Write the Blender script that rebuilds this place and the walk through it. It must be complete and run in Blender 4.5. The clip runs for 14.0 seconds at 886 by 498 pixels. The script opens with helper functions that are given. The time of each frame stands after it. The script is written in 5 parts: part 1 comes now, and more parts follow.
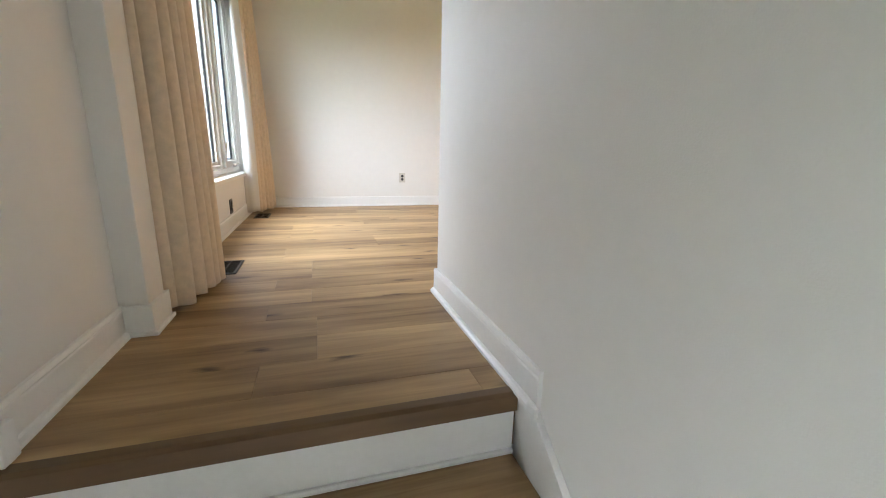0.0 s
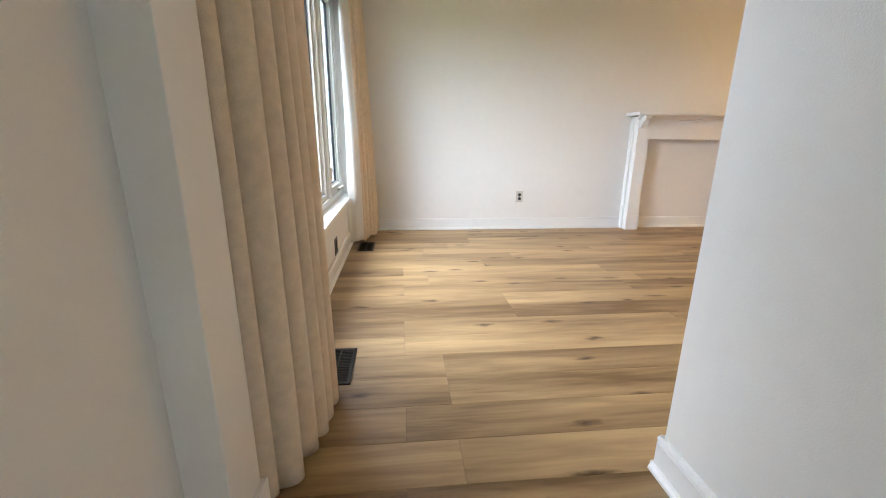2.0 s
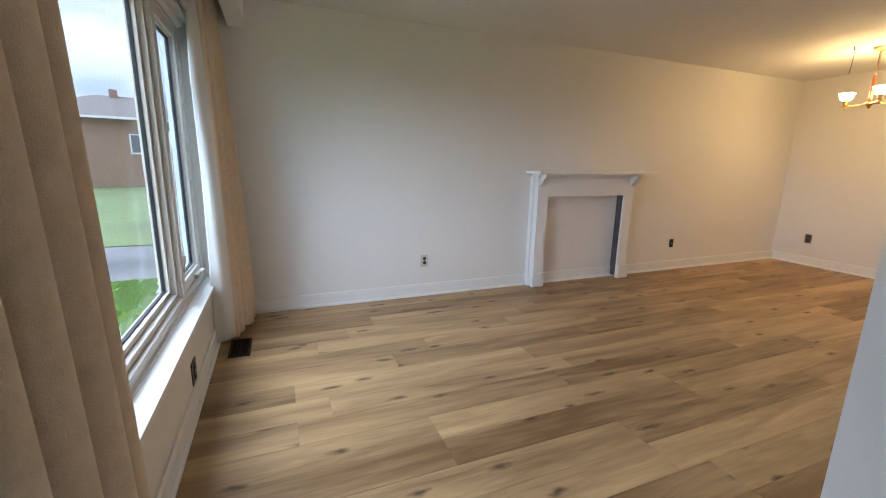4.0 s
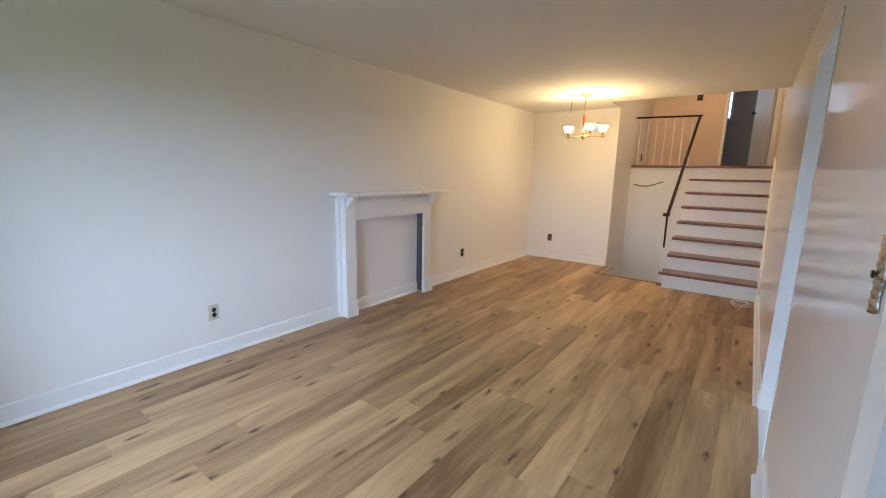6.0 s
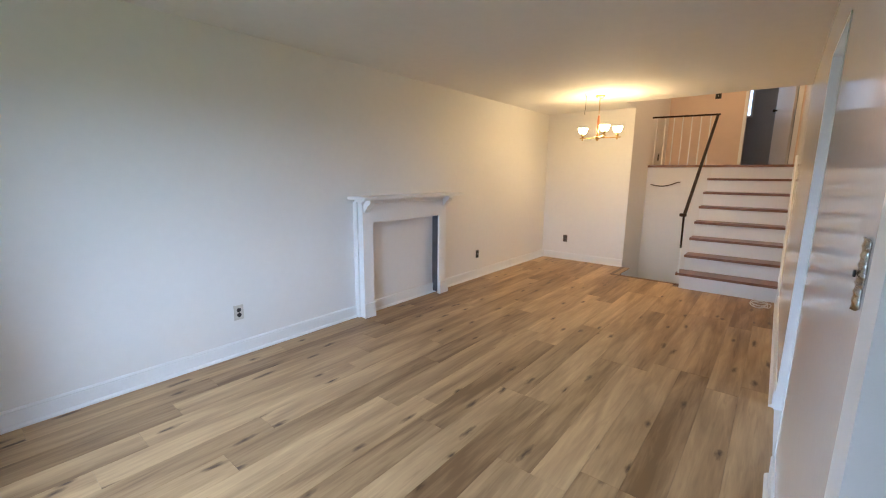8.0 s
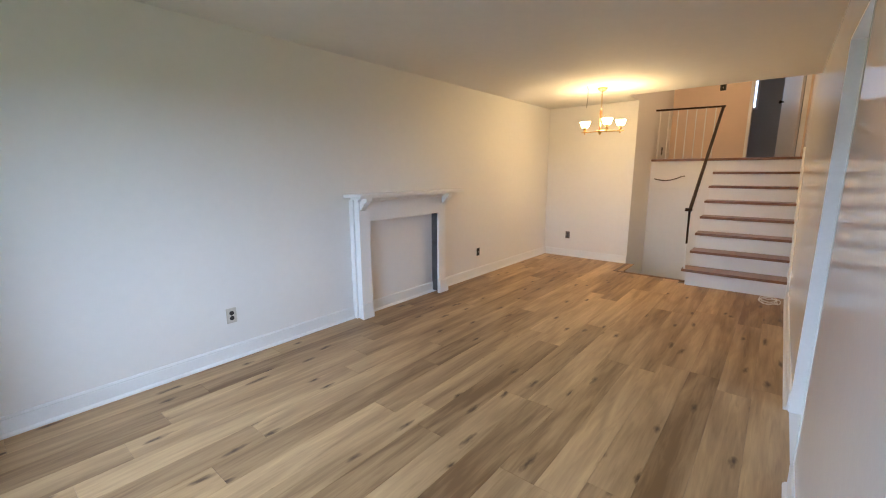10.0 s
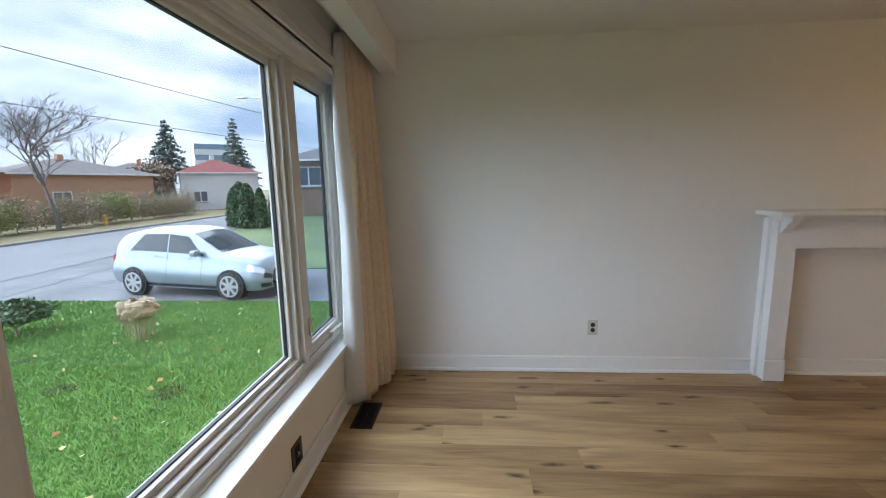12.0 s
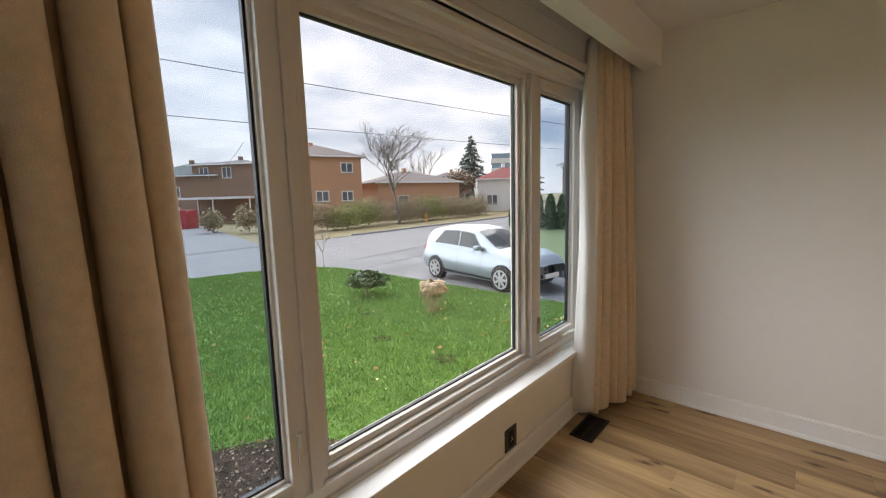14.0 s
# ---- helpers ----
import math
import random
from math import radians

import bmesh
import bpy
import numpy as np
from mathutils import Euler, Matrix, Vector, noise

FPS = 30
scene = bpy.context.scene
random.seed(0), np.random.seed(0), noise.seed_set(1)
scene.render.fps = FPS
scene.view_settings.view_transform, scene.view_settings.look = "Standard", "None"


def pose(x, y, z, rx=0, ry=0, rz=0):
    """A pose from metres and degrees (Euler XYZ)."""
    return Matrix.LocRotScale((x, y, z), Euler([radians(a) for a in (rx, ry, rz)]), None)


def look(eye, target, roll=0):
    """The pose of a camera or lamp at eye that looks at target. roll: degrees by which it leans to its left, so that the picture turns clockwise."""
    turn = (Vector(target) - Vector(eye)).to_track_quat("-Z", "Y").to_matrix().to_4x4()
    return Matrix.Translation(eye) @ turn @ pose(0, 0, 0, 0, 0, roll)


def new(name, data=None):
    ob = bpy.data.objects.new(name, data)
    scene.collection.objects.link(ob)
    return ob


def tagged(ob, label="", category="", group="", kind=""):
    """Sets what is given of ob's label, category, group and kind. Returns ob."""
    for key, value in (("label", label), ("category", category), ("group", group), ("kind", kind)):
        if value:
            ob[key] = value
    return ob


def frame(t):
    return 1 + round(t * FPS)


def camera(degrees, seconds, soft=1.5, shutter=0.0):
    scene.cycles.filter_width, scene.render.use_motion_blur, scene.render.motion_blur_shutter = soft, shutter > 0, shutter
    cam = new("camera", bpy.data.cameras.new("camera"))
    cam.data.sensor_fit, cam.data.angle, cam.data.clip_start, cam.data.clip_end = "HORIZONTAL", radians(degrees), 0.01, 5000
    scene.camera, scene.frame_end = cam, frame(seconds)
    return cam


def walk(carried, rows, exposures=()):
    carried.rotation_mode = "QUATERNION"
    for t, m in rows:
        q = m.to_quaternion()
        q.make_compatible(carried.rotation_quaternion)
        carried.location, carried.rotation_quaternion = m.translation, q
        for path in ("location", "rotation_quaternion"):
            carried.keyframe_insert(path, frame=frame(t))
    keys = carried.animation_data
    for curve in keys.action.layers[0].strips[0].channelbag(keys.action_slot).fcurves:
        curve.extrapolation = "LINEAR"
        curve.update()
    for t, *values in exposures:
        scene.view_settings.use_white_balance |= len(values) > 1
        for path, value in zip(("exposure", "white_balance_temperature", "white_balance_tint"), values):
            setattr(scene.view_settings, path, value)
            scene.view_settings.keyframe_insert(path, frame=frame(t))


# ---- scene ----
cam = camera(94.7, 14.0, soft=1.1)
PATH = [
    (0, (0.307, -0.02, 0.651), (0.881, 1.841, 0.193), 1.2),
    (0.2, (0.24, 0.035, 0.652), (0.663, 1.938, 0.208), 2.4),
    (0.5, (0.172, 0.115, 0.632), (0.394, 2.05, 0.175), 2.2),
    (1, (0.134, 0.371, 0.634), (0.12, 2.316, 0.167), 1.9),
    (1.5, (0.138, 0.646, 0.781), (0.142, 2.579, 0.27), 1.3),
    (2, (0.086, 0.849, 0.953), (0.282, 2.767, 0.418), 0.6),
    (2.2, (0.103, 0.915, 1.017), (0.351, 2.832, 0.504), 0.3),
    (4.3, (0.06, 1.586, 1.327), (0.96, 3.329, 0.935), 2.2),
    (4.5, (0.084, 1.655, 1.367), (1.123, 3.32, 0.978), 3.0),
    (5, (0.102, 1.866, 1.37), (1.555, 3.195, 1.017), 2.0),
    (5.5, (0.08, 1.938, 1.378), (1.644, 3.13, 1.015), 1.3),
    (6, (0.028, 1.964, 1.392), (1.601, 3.145, 1.026), 1.2),
    (6.5, (-0.015, 1.941, 1.41), (1.551, 3.13, 1.047), 1.1),
    (7, (-0.031, 1.909, 1.419), (1.512, 3.13, 1.061), 1.0),
    (7.5, (-0.029, 1.904, 1.415), (1.5, 3.143, 1.058), 0.7),
    (10, (0.075, 1.958, 1.399), (1.592, 3.208, 1.027), -0.2),
    (10.5, (0.213, 1.956, 1.406), (1.548, 3.392, 1.009), -0.2),
    (11, (0.386, 1.875, 1.406), (1.266, 3.63, 1.023), 0.1),
    (11.5, (0.449, 1.945, 1.404), (0.85, 3.872, 1.052), -0.4),
    (12, (0.444, 2.061, 1.406), (0.293, 4.031, 1.1), -1.2),
    (12.5, (0.512, 2.117, 1.409), (-0.282, 3.93, 1.12), -1.5),
    (13, (0.642, 2.14, 1.409), (-0.517, 3.743, 1.118), -0.9),
    (13.5, (0.671, 2.107, 1.417), (-0.635, 3.597, 1.149), -1.1),
    (14, (0.668, 2.089, 1.417), (-0.656, 3.565, 1.159), -1.6),
]
EXPOSURES = [(0, 3.35, 6400, 12), (1.0, 3.4, 6500, 12), (2.2, 3.2, 6200, 12), (4.5, 2.4, 5800, 12), (5.0, 2.75, 5850, 12), (5.7, 2.8, 5250, 11), (7.5, 2.8, 5200, 11), (10.5, 2.75, 5350, 11), (11.0, 2.6, 5150, 10), (11.5, 2.42, 5550, 10), (12, 2.15, 5900, 10), (12.5, 2.05, 6300, 11), (13, 2.05, 7000, 15), (14, 2.05, 7300, 17)]
walk(cam, [(t, look(eye, target, roll)) for t, eye, target, roll in PATH], EXPOSURES)

# ---- world and light ----
world = bpy.data.worlds.new("sky")
scene.world = world
world.use_nodes = True
wt = world.node_tree
wt.nodes.clear()
w_out = wt.nodes.new("ShaderNodeOutputWorld")
w_bg = wt.nodes.new("ShaderNodeBackground")
w_sky = wt.nodes.new("ShaderNodeTexSky")
w_sky.sky_type, w_sky.sun_disc = "NISHITA", False
w_sky.sun_elevation, w_sky.sun_rotation = radians(29), radians(272)
w_map = wt.nodes.new("ShaderNodeTexCoord")
w_scale = wt.nodes.new("ShaderNodeMapping")
w_scale.inputs["Scale"].default_value = (2.2, 2.2, 7.0)
w_noise = wt.nodes.new("ShaderNodeTexNoise")
w_noise.inputs["Scale"].default_value = 1.6
w_noise.inputs["Detail"].default_value = 7
w_noise.inputs["Roughness"].default_value = 0.55
w_ramp = wt.nodes.new("ShaderNodeValToRGB")
w_ramp.color_ramp.elements[0].position, w_ramp.color_ramp.elements[0].color = 0.34, (2.1, 2.75, 3.8, 1)
w_ramp.color_ramp.elements[1].position, w_ramp.color_ramp.elements[1].color = 0.66, (6.0, 6.35, 6.9, 1)
w_mix = wt.nodes.new("ShaderNodeMix")
w_mix.data_type = "RGBA"
w_mix.inputs["Factor"].default_value = 0.9
wt.links.new(w_map.outputs["Generated"], w_scale.inputs["Vector"])
wt.links.new(w_scale.outputs["Vector"], w_noise.inputs["Vector"])
wt.links.new(w_noise.outputs["Fac"], w_ramp.inputs["Fac"])
wt.links.new(w_sky.outputs["Color"], w_mix.inputs["A"])
wt.links.new(w_ramp.outputs["Color"], w_mix.inputs["B"])
wt.links.new(w_mix.outputs["Result"], w_bg.inputs["Color"])
w_bg.inputs["Strength"].default_value = 0.05
wt.links.new(w_bg.outputs["Background"], w_out.inputs["Surface"])

sun = new("sun", bpy.data.lights.new("sun", "SUN"))
sun.data.energy, sun.data.angle, sun.data.color = 3.1, radians(115), (0.82, 0.91, 1.0)
sun.matrix_world = look((0, 0, 0), (0.78, -0.03, -0.43))


# ---- materials ----
def mat(name, base, rough=0.5, metal=0.0, vary=0.06, scale=3.0, bump=0.0, bump_scale=120.0, dark=None, rand=0.0, spec=0.5, sheen=0.0):
    """A plain painted or solid surface with two scales of variation and a fine relief."""
    m = bpy.data.materials.new(name)
    m.use_nodes = True
    nt = m.node_tree
    b = nt.nodes["Principled BSDF"]
    b.inputs["Roughness"].default_value, b.inputs["Metallic"].default_value = rough, metal
    b.inputs["Specular IOR Level"].default_value = spec
    if sheen:
        b.inputs["Sheen Weight"].default_value = sheen
    tc = nt.nodes.new("ShaderNodeTexCoord")
    n1, n2 = nt.nodes.new("ShaderNodeTexNoise"), nt.nodes.new("ShaderNodeTexNoise")
    n1.inputs["Scale"].default_value, n1.inputs["Detail"].default_value = scale, 4
    n2.inputs["Scale"].default_value, n2.inputs["Detail"].default_value = scale * 14, 3
    nt.links.new(tc.outputs["Object"], n1.inputs["Vector"])
    nt.links.new(tc.outputs["Object"], n2.inputs["Vector"])
    add = nt.nodes.new("ShaderNodeMath")
    add.operation = "ADD"
    nt.links.new(n1.outputs["Fac"], add.inputs[0])
    nt.links.new(n2.outputs["Fac"], add.inputs[1])
    last = add.outputs[0]
    if rand:
        info, mul, add2 = nt.nodes.new("ShaderNodeObjectInfo"), nt.nodes.new("ShaderNodeMath"), nt.nodes.new("ShaderNodeMath")
        mul.operation, add2.operation = "MULTIPLY_ADD", "ADD"
        nt.links.new(info.outputs["Random"], mul.inputs[0])
        mul.inputs[1].default_value, mul.inputs[2].default_value = rand, -rand / 2
        nt.links.new(last, add2.inputs[0])
        nt.links.new(mul.outputs[0], add2.inputs[1])
        last = add2.outputs[0]
    ramp = nt.nodes.new("ShaderNodeValToRGB")
    lo = dark or tuple(c * (1 - vary * 2) for c in base)
    hi = base if dark else tuple(min(1, c * (1 + vary)) for c in base)
    half = nt.nodes.new("ShaderNodeMath")
    half.operation = "MULTIPLY"
    half.inputs[1].default_value = 0.5
    nt.links.new(last, half.inputs[0])
    ramp.color_ramp.elements[0].position, ramp.color_ramp.elements[0].color = 0.3, (*lo, 1)
    ramp.color_ramp.elements[1].position, ramp.color_ramp.elements[1].color = 0.7, (*hi, 1)
    nt.links.new(half.outputs[0], ramp.inputs["Fac"])
    nt.links.new(ramp.outputs["Color"], b.inputs["Base Color"])
    if bump:
        n3, bp = nt.nodes.new("ShaderNodeTexNoise"), nt.nodes.new("ShaderNodeBump")
        n3.inputs["Scale"].default_value, n3.inputs["Detail"].default_value = bump_scale, 3
        nt.links.new(tc.outputs["Object"], n3.inputs["Vector"])
        bp.inputs["Strength"].default_value, bp.inputs["Distance"].default_value = bump, 0.004
        nt.links.new(n3.outputs["Fac"], bp.inputs["Height"])
        nt.links.new(bp.outputs["Normal"], b.inputs["Normal"])
    return m


def wood(name, light, deep, knot, grain=1.0, rough=0.45, knots=True, rand=0.42):
    """Planks: long grain along x, cathedral bands, knots, each piece from its own part of the tree."""
    m = bpy.data.materials.new(name)
    m.use_nodes = True
    nt = m.node_tree
    L, N = nt.links.new, nt.nodes.new
    b = nt.nodes["Principled BSDF"]
    tc, info, vm, com = N("ShaderNodeTexCoord"), N("ShaderNodeObjectInfo"), N("ShaderNodeVectorMath"), N("ShaderNodeCombineXYZ")
    for k, f in enumerate((37.0, 91.0, 13.0)):
        mu = N("ShaderNodeMath")
        mu.operation = "MULTIPLY"
        mu.inputs[1].default_value = f
        L(info.outputs["Random"], mu.inputs[0])
        L(mu.outputs[0], com.inputs[k])
    vm.operation = "ADD"
    L(tc.outputs["Object"], vm.inputs[0])
    L(com.outputs[0], vm.inputs[1])

    def mapped(sx, sy, sz):
        mp = N("ShaderNodeMapping")
        mp.inputs["Scale"].default_value = (sx, sy, sz)
        L(vm.outputs[0], mp.inputs["Vector"])
        return mp.outputs[0]

    def noise_at(sx, sy, sz, detail=4, dist=0.0):
        n = N("ShaderNodeTexNoise")
        n.inputs["Scale"].default_value, n.inputs["Detail"].default_value, n.inputs["Distortion"].default_value = 1.0, detail, dist
        L(mapped(sx, sy, sz), n.inputs["Vector"])
        return n.outputs["Fac"]

    broad = noise_at(0.9 * grain, 7 * grain, 5, 3, 0.6)
    fine = noise_at(6 * grain, 140 * grain, 60, 3)
    mid = noise_at(2.2 * grain, 26 * grain, 20, 4, 1.2)

    def madd(a, k, c):
        mu = N("ShaderNodeMath")
        mu.operation = "MULTIPLY_ADD"
        L(a, mu.inputs[0])
        mu.inputs[1].default_value = k
        if isinstance(c, float):
            mu.inputs[2].default_value = c
        else:
            L(c, mu.inputs[2])
        return mu.outputs[0]

    tone = madd(broad, 0.66, madd(mid, 0.30, madd(fine, 0.09, madd(info.outputs["Random"], rand * 0.36, -0.03 - rand * 0.18))))
    ramp = N("ShaderNodeValToRGB")
    ramp.color_ramp.elements[0].position, ramp.color_ramp.elements[0].color = 0.3, (*deep, 1)
    ramp.color_ramp.elements[1].position, ramp.color_ramp.elements[1].color = 0.72, (*light, 1)
    L(tone, ramp.inputs["Fac"])
    last = ramp.outputs["Color"]
    if knots:
        fleck = N("ShaderNodeValToRGB")
        fleck.color_ramp.elements[0].position, fleck.color_ramp.elements[0].color = 0.60, (0, 0, 0, 1)
        fleck.color_ramp.elements[1].position, fleck.color_ramp.elements[1].color = 0.74, (0.25, 0.25, 0.25, 1)
        L(noise_at(4.5, 48, 9, 3, 0.4), fleck.inputs["Fac"])
        mxf = N("ShaderNodeMix")
        mxf.data_type = "RGBA"
        L(fleck.outputs["Color"], mxf.inputs["Factor"])
        L(last, mxf.inputs["A"])
        mxf.inputs["B"].default_value = (*deep, 1)
        last = mxf.outputs["Result"]
        vo = N("ShaderNodeTexVoronoi")
        vo.voronoi_dimensions = "2D"
        vo.inputs["Scale"].default_value = 1.0
        warp = N("ShaderNodeTexNoise")
        warp.inputs["Scale"].default_value = 3.0
        L(vm.outputs[0], warp.inputs["Vector"])
        bend = N("ShaderNodeVectorMath")
        bend.operation = "MULTIPLY_ADD"
        L(warp.outputs["Color"], bend.inputs[0])
        bend.inputs[1].default_value = (0.5, 0.35, 0)
        L(mapped(1.9, 6.2, 1.0), bend.inputs[2])
        L(bend.outputs[0], vo.inputs["Vector"])
        wob = noise_at(22, 70, 9, 4)
        dist = madd(wob, 0.16, vo.outputs["Distance"])
        kr = N("ShaderNodeValToRGB")
        kr.color_ramp.elements[0].position, kr.color_ramp.elements[0].color = 0.10, (1, 1, 1, 1)
        kr.color_ramp.elements[1].position, kr.color_ramp.elements[1].color = 0.215, (0, 0, 0, 1)
        L(dist, kr.inputs["Fac"])
        sel = N("ShaderNodeSeparateColor")
        L(vo.outputs["Color"], sel.inputs[0])
        pick = N("ShaderNodeMath")
        pick.operation = "GREATER_THAN"
        pick.inputs[1].default_value = 0.48
        L(sel.outputs[0], pick.inputs[0])
        fac = N("ShaderNodeMath")
        fac.operation = "MULTIPLY"
        L(kr.outputs["Color"], fac.inputs[0])
        L(pick.outputs[0], fac.inputs[1])
        mx = N("ShaderNodeMix")
        mx.data_type = "RGBA"
        L(fac.outputs[0], mx.inputs["Factor"])
        L(last, mx.inputs["A"])
        mx.inputs["B"].default_value = (*knot, 1)
        last = mx.outputs["Result"]
    L(last, b.inputs["Base Color"])
    rr = madd(fine, 0.16, rough - 0.08)
    L(rr, b.inputs["Roughness"])
    bp = N("ShaderNodeBump")
    bp.inputs["Strength"].default_value, bp.inputs["Distance"].default_value = 0.25, 0.001
    L(fine, bp.inputs["Height"])
    L(bp.outputs["Normal"], b.inputs["Normal"])
    return m


def glow(name, colour, strength):
    m = bpy.data.materials.new(name)
    m.use_nodes = True
    b = m.node_tree.nodes["Principled BSDF"]
    b.inputs["Base Color"].default_value = (0.9, 0.88, 0.82, 1)
    b.inputs["Emission Color"].default_value = (*colour, 1)
    b.inputs["Emission Strength"].default_value = strength
    b.inputs["Roughness"].default_value = 0.3
    return m


def clear_glass(name, tint=(0.985, 0.992, 0.99)):
    m = bpy.data.materials.new(name)
    m.use_nodes = True
    nt = m.node_tree
    nt.nodes.clear()
    out, mixs, tr, gl, lw, po, ma = (nt.nodes.new("ShaderNode" + k) for k in ("OutputMaterial", "MixShader", "BsdfTransparent", "BsdfGlossy", "LayerWeight", "Math", "Math"))
    tr.inputs["Color"].default_value = (*tint, 1)
    gl.inputs["Roughness"].default_value = 0.02
    lw.inputs["Blend"].default_value = 0.5
    po.operation, ma.operation = "POWER", "MULTIPLY_ADD"
    po.inputs[1].default_value, ma.inputs[1].default_value, ma.inputs[2].default_value = 5.0, 0.5, 0.03
    nt.links.new(lw.outputs["Facing"], po.inputs[0])
    nt.links.new(po.outputs[0], ma.inputs[0])
    nt.links.new(ma.outputs[0], mixs.inputs[0])
    nt.links.new(tr.outputs[0], mixs.inputs[1])
    nt.links.new(gl.outputs[0], mixs.inputs[2])
    nt.links.new(mixs.outputs[0], out.inputs["Surface"])
    return m


WALL = mat("wall_paint", (0.82, 0.795, 0.757), 0.5, vary=0.012, scale=1.2, bump=0.12, bump_scale=260)
GLOSS = mat("gloss_wall_paint", (0.82, 0.795, 0.765), 0.12, vary=0.012, scale=1.2, bump=0.03, bump_scale=60)
CEIL = mat("ceiling_paint", (0.80, 0.785, 0.76), 0.8, vary=0.015, scale=0.9, bump=0.25, bump_scale=180)
TRIM = mat("trim_paint", (0.85, 0.84, 0.82), 0.32, vary=0.02, scale=4, bump=0.05, bump_scale=90)
VINYL = mat("window_vinyl", (0.67, 0.635, 0.59), 0.38, vary=0.02, scale=3, bump=0.03)
PLANK = wood("oak_vinyl_plank", (0.61, 0.41, 0.205), (0.185, 0.102, 0.042), (0.085, 0.043, 0.018), 1.0, 0.46, rand=0.6)
NOSE = wood("step_nosing", (0.20, 0.12, 0.06), (0.09, 0.05, 0.024), (0.06, 0.03, 0.015), 1.2, 0.45, knots=False)
TREAD = wood("stair_tread_wood", (0.25, 0.115, 0.055), (0.12, 0.05, 0.024), (0.08, 0.03, 0.015), 1.3, 0.35, knots=False)
CLOTH = mat("linen_curtain", (0.77, 0.625, 0.46), 0.92, vary=0.09, scale=34, bump=0.45, bump_scale=420, sheen=0.25)
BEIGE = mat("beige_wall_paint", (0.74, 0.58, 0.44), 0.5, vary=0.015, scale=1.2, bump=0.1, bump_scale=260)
LINING = mat("curtain_lining", (0.78, 0.76, 0.72), 0.9, vary=0.03, scale=9, bump=0.3, bump_scale=420)
BRONZE = mat("dark_bronze", (0.035, 0.028, 0.024), 0.45, 0.7, vary=0.2, scale=8)
HOLLOW_BLACK = mat("unlit_hollow", (0.006, 0.006, 0.006), 0.8)
BLACKP = mat("black_plastic", (0.02, 0.02, 0.02), 0.35)
IVORY = mat("ivory_plastic", (0.62, 0.58, 0.50), 0.4)
BRASS = mat("aged_brass", (0.62, 0.42, 0.16), 0.28, 1.0, vary=0.15, scale=20)
COPPER = mat("copper_stem", (0.75, 0.30, 0.14), 0.3, 0.9, vary=0.1, scale=20)
PEWTER = mat("antique_pewter", (0.52, 0.50, 0.45), 0.22, 1.0, vary=0.35, scale=60, bump=0.4, bump_scale=90)
RAIL = mat("dark_stained_rail", (0.028, 0.015, 0.011), 0.5, spec=0.15, vary=0.25, scale=9)
SHADE = glow("lit_glass_shade", (1.0, 0.64, 0.25), 18.0)
GLASS = clear_glass("window_glass")
SIDE_GLASS = clear_glass("hazy_side_glass", (0.82, 0.88, 0.925))
GASKET = mat("rubber_gasket", (0.015, 0.016, 0.018), 0.6)
GREY = mat("grey_bedroom_paint", (0.46, 0.465, 0.49), 0.55, vary=0.03)
CABLE = mat("cable_white", (0.7, 0.66, 0.6), 0.5)
CABLE_D = mat("cable_brown", (0.10, 0.06, 0.04), 0.5)


# ---- building helpers ----
def box_bm(*boxes, bevel=0.0):
    """One bmesh of boxes given as (x0, y0, z0, x1, y1, z1)."""
    bm = bmesh.new()
    for x0, y0, z0, x1, y1, z1 in boxes:
        made = bmesh.ops.create_cube(bm, size=1.0)["verts"]
        for v in made:
            v.co = Vector(((x0 + x1) / 2 + v.co.x * (x1 - x0), (y0 + y1) / 2 + v.co.y * (y1 - y0), (z0 + z1) / 2 + v.co.z * (z1 - z0)))
    if bevel:
        bmesh.ops.bevel(bm, geom=bm.edges[:], offset=bevel, segments=2, affect="EDGES", profile=0.6)
    return bm


def prism_bm(outline, axis, a, b, bevel=0.0):
    """An outline of (u, v) pulled along an axis from a to b. axis x: (y, z); y: (x, z); z: (x, y)."""
    bm = bmesh.new()
    at = {"x": lambda u, v, k: (k, u, v), "y": lambda u, v, k: (u, k, v), "z": lambda u, v, k: (u, v, k)}[axis]
    lo, hi = [bm.verts.new(at(u, v, a)) for u, v in outline], [bm.verts.new(at(u, v, b)) for u, v in outline]
    n = len(outline)
    bm.faces.new(lo)
    bm.faces.new(hi[::-1])
    for i in range(n):
        bm.faces.new((lo[i], hi[i], hi[(i + 1) % n], lo[(i + 1) % n]))
    bmesh.ops.recalc_face_normals(bm, faces=bm.faces[:])
    if bevel:
        bmesh.ops.bevel(bm, geom=bm.edges[:], offset=bevel, segments=2, affect="EDGES", profile=0.6)
    return bm


def lathe_bm(profile, centre=(0, 0, 0), n=20, flute=0.0, lobes=0):
    """A turned shape from (radius, z) pairs; lobes give a scalloped edge."""
    bm = bmesh.new()
    rings = []
    for r, z in profile:
        ring = []
        for k in range(n):
            a = 2 * math.pi * k / n
            q = r * (1 + flute * math.cos(lobes * a)) if lobes else r
            ring.append(bm.verts.new((centre[0] + q * math.cos(a), centre[1] + q * math.sin(a), centre[2] + z)))
        rings.append(ring)
    for a, b in zip(rings, rings[1:]):
        for k in range(n):
            bm.faces.new((a[k], a[(k + 1) % n], b[(k + 1) % n], b[k]))
    bm.faces.new(rings[0][::-1])
    bm.faces.new(rings[-1])
    bmesh.ops.recalc_face_normals(bm, faces=bm.faces[:])
    return bm


